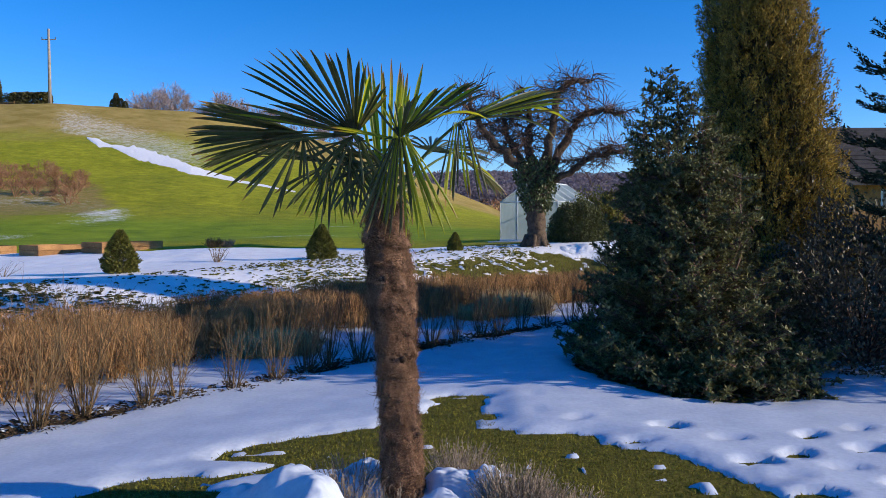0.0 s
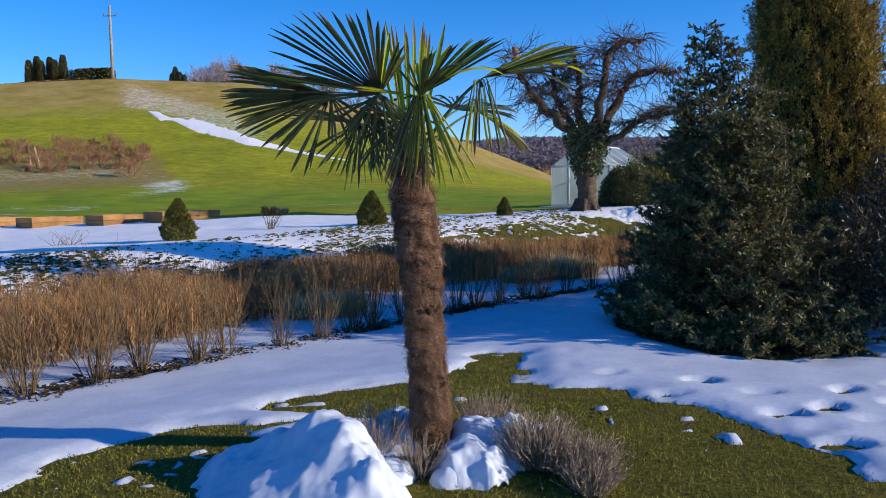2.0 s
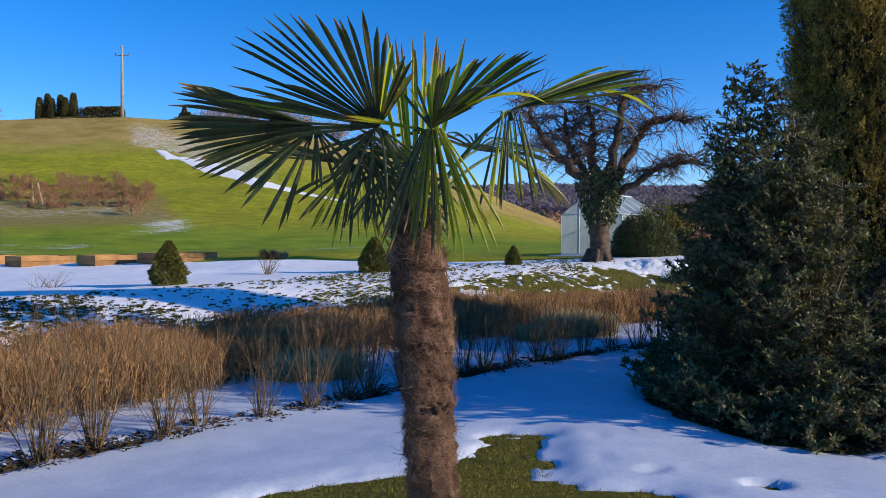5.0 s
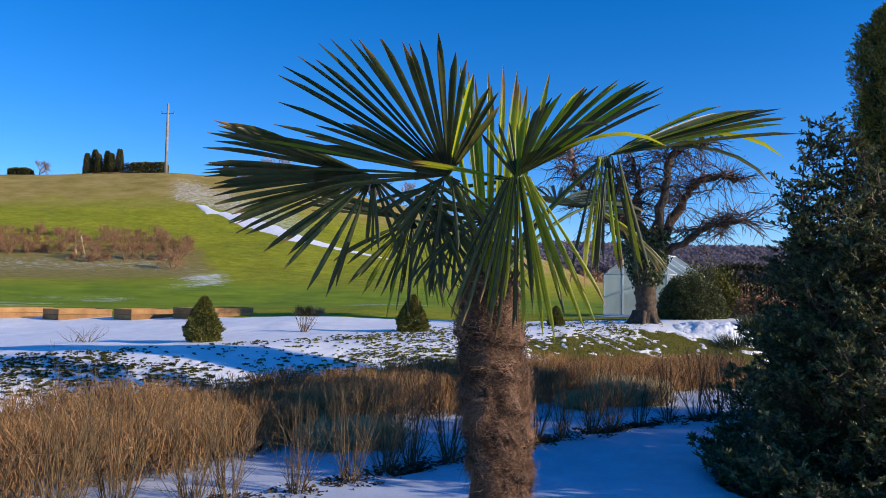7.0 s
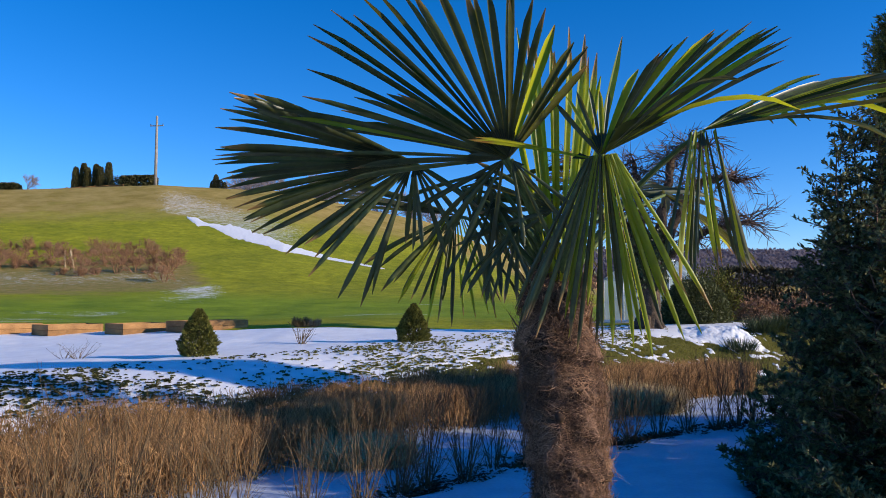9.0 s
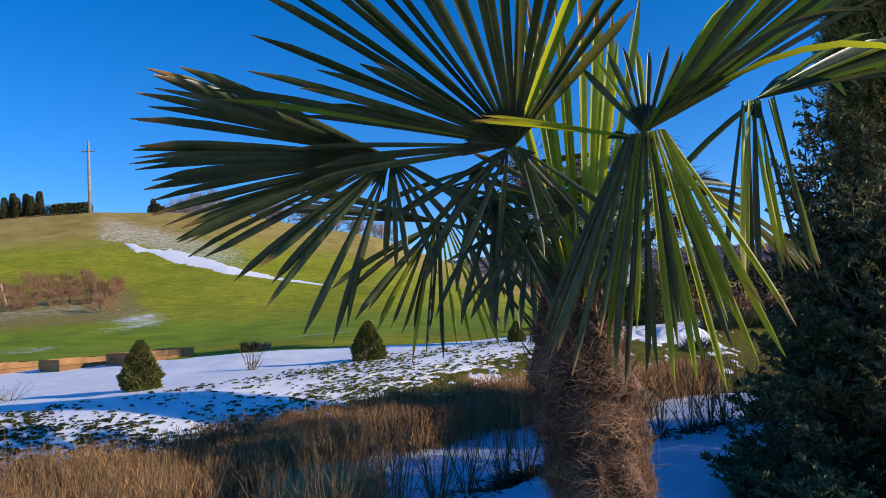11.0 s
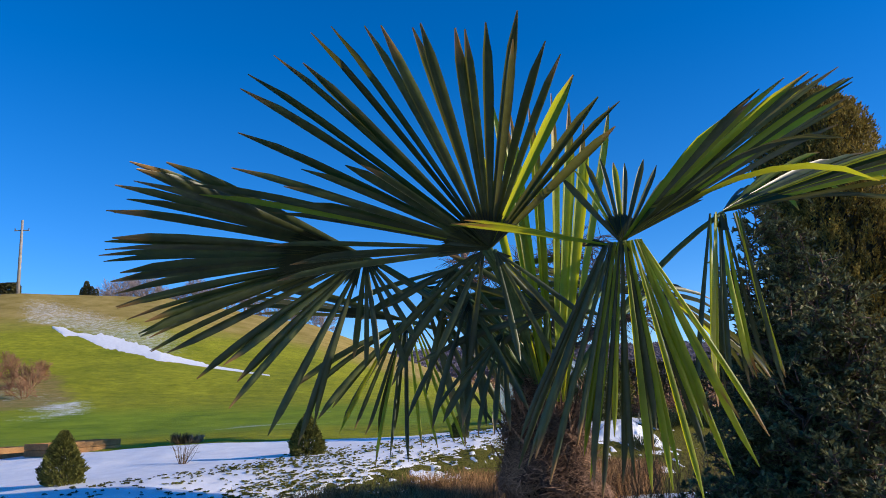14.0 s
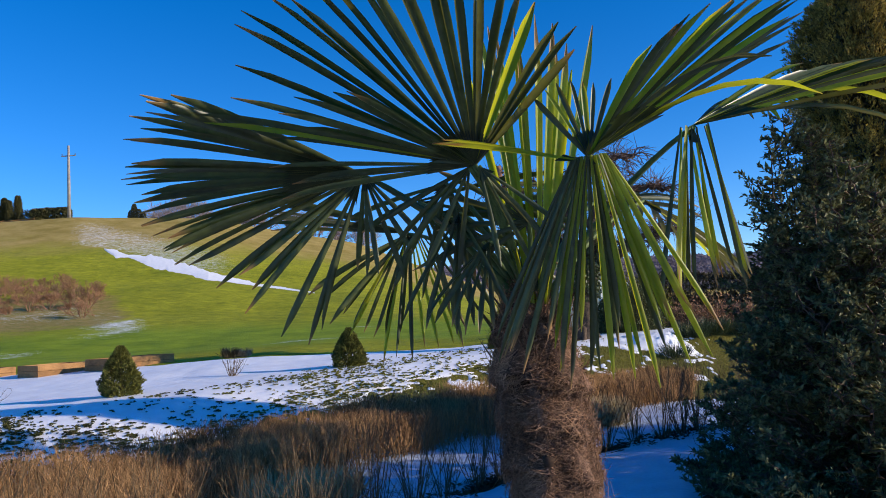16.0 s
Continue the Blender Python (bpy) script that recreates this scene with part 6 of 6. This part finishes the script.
# ---------------------------------------------------------------- the palm's bed
def snow_heap(x, y, w, d, h, seed, label, mat=M_SNOW, slant=0.35, group="snow heaps round the palm", dome=False, steep=0.55):
    """A heap of old snow: a slanting crest, one long smooth face and one short broken face."""
    n = 100
    X, Y = np.meshgrid(np.linspace(-1.25, 1.0, n), np.linspace(-1.1, 1.1, n), indexing="ij")
    gx, gy = x + X * w, y + Y * d
    wav = fnoise(gx * 2 + seed, gy * 2, 0.5) - 0.5
    crest = 0.12 - slant * Y + 0.35 * wav
    fa, fb = 1 - (crest - X) / 1.15, 1 - (X - crest) / steep
    face = -np.log(np.exp(-6 * fa) + np.exp(-6 * fb)) / 6 + 0.10
    if dome:
        face = 1 - (np.hypot(X - 0.0, Y * 0.8) * (0.85 + 0.9 * (fnoise(gx + seed, gy, 0.22, 2) - 0.5))) ** 2
    env = 1 - np.abs(Y + 0.4 * wav) ** 2.2
    S = np.minimum(face, 1.0) * np.clip(env, -1, 1)
    if dome:
        S = np.minimum(S, (0.95 - np.hypot(X, Y * 0.9)) * 2.5)
    S = np.where((face < 0) & (env < 0), -1.0, S)
    lee = sstep(-0.1, 0.15, X - crest)
    lumpy = (fnoise(gx + seed, gy, 0.13, 3) - 0.5) * (0.12 + 0.34 * lee) + (fnoise(gx - seed, gy, 0.045, 2) - 0.5) * (0.05 + 0.16 * lee)
    if dome:
        lumpy = lumpy * 1.7 + (fnoise(gx * 3 + seed, gy * 3, 0.3, 2) - 0.5) * 0.5
    V = np.stack([gx - x, gy - y, land(gx, gy) + h * (np.clip(S, -0.2, 1) ** 1 + lumpy) - float(land(x, y))], -1).reshape(-1, 3)
    i, j = np.meshgrid(np.arange(n - 1), np.arange(n - 1), indexing="ij")
    F = np.stack([i * n + j, (i + 1) * n + j, (i + 1) * n + j + 1, i * n + j + 1], -1).reshape(-1, 4)
    keep = (S.ravel()[F] > -0.15).any(1)
    t = part("snow_mound", np_mesh("snow_mound", V, F[keep], True), mat)
    t.location = (x, y, float(land(x, y)))
    tagged(t, label, "snow mound", group)


snow_heap(4.25, 20.6, 0.98, 0.62, 0.30, 3, "white mound of snow behind the brown hedge", M_SUNLIT_SNOW, 0.1, "")
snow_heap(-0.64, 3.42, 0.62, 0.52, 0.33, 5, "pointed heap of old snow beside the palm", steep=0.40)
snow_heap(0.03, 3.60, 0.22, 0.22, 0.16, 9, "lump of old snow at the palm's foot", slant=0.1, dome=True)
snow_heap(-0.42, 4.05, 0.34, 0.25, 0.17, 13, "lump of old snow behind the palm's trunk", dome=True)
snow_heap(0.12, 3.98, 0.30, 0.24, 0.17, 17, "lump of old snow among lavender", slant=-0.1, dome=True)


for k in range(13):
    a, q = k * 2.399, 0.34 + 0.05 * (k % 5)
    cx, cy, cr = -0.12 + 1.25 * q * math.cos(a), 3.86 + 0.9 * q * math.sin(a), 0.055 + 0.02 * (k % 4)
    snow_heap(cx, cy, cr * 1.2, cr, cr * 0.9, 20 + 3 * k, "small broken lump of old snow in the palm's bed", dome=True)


def lavender(x, y, w, h, n, seed):
    r = np.random.default_rng(seed)
    a, q = r.uniform(0, 2 * np.pi, n), np.sqrt(r.random(n)) * w
    p0 = np.stack([np.cos(a) * q * 0.55, np.sin(a) * q * 0.55, np.full(n, -0.01)], -1)
    d = np.stack([np.cos(a) * q / w * 0.55, np.sin(a) * q / w * 0.55, np.full(n, 1.0)], -1) + r.normal(0, 0.26, (n, 3))
    p1 = p0 + unit(d) * (h * r.uniform(0.55, 1.05, n))[:, None]
    t = thing("lavender", (x, y, float(land(x, y))), "grey-brown winter lavender clump in the palm's bed", "lavender", "lavender round the palm")
    tagged(part("stalkwork", np_mesh("stalkwork", *sticks(p0, p1, 0.0018, 0.0011)), M_LAVENDER, t), kind="stuff")
    m = n * 6
    f = np.tile(np.linspace(0.3, 1.0, 6), n)[:, None]
    P = np.repeat(p0, 6, 0) * (1 - f) + np.repeat(p1, 6, 0) * f
    V, F = leaves(P, np.repeat(d, 6, 0) + r.normal(0, 0.7, (m, 3)), r.normal(size=(m, 3)), r.uniform(0.012, 0.028, m), 0.005)
    tagged(part("foliage", np_mesh("foliage", V, F), M_LAVENDER, t), kind="stuff")


lavender(0.36, 3.72, 0.19, 0.27, 750, 91)
lavender(0.58, 3.60, 0.17, 0.22, 520, 96)
lavender(0.60, 3.40, 0.14, 0.18, 300, 92)
lavender(-0.50, 3.92, 0.18, 0.26, 200, 93)
lavender(-0.24, 3.55, 0.11, 0.22, 90, 94)
lavender(0.10, 4.25, 0.20, 0.24, 220, 95)


def lawn_blades():
    """Short winter grass on the bare lawn round the palm and along the bank."""
    r = np.random.default_rng(97)
    n = 110000
    x, y = r.uniform(-3.0, 2.6, n), r.uniform(2.6, 6.9, n)
    keep = lawn_snow(x, y) < 0.012
    x, y = x[keep], y[keep]
    n = len(x)
    p = np.stack([x, y, land(x, y) - 0.004], -1)
    V, F = leaves(p, r.normal(0, 0.7, (n, 3)) + [0, 0, 0.7], r.normal(size=(n, 3)), r.uniform(0.012, 0.030, n), 0.006)
    tagged(part("lawn_grass", np_mesh("lawn_grass", V, F), M_GRASS), "short mossy winter grass of the lawn", "grass", kind="stuff")
    n = 110000
    x = r.uniform(-14, 6, n)
    y = np.interp(x, ROW_X, ROW_Y) + r.uniform(3.8, 13, n)
    keep = (bank_snow(x, y) < 0.004) & (y < 22)
    x, y = x[keep], y[keep]
    n = len(x)
    p = np.stack([x, y, land(x, y) - 0.004], -1)
    V, F = leaves(p, r.normal(0, 0.6, (n, 3)) + [0, 0, 0.7], r.normal(size=(n, 3)), r.uniform(0.025, 0.065, n), 0.010)
    tagged(part("bank_grass", np_mesh("bank_grass", V, F), M_GRASS), "rough tussocky grass on the bank", "grass", kind="stuff")


def bank_tufts():
    """Low tussocks that stand up through the thin snow of the slope, thick in some places and rare in others."""
    r = np.random.default_rng(98)
    n = 44000
    x = r.uniform(-13, 3, n)
    u = r.uniform(2.9, 8.3, n)
    y = np.interp(x, ROW_X, ROW_Y) + u / 0.66
    crowd = sstep(0.40, 0.62, fnoise(x, y * 0.7, 1.5, 2)) * sstep(8.4, 6.6, u + np.interp(x, [-4.0, 0.5], [0.0, 2.2]))
    keep = (r.random(n) < 0.05 + 0.42 * crowd) & (bank_snow(x, y) > 0.004)
    x, y = x[keep], y[keep]
    n = len(x)
    per = 20
    size = np.repeat(0.14 + 0.46 * r.random(n) ** 1.8, per)
    m = n * per
    a = r.uniform(0, 2 * np.pi, m)
    P = np.repeat(np.stack([x, y, land(x, y) + 0.022], -1), per, 0) + np.stack([np.cos(a), np.sin(a), 0 * a], -1) * (r.random(m) * 0.045 * size)[:, None]
    d = np.stack([np.cos(a), np.sin(a), r.uniform(0.05, 0.45, m)], -1) + r.normal(0, 0.22, (m, 3)) * [1, 1, 0.5]
    ln = r.uniform(0.05, 0.10, m) * size
    up = r.normal(size=(m, 3)) * 0.5 + [0, 0, 1]
    # long shade put into the dark colour; green and yellow towards the old tree
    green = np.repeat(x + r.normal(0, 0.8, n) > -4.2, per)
    for pick, name, mat, label in ((~green, "grass_tufts", M_TUFT, "dark grass tufts in long shade, standing through thin snow"), (green, "green_tufts", M_GRASS, "yellow-green grass tufts standing through thin snow")):
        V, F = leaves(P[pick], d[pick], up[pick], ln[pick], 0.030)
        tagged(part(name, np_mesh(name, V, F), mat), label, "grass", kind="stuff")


bank_tufts()
lawn_blades()
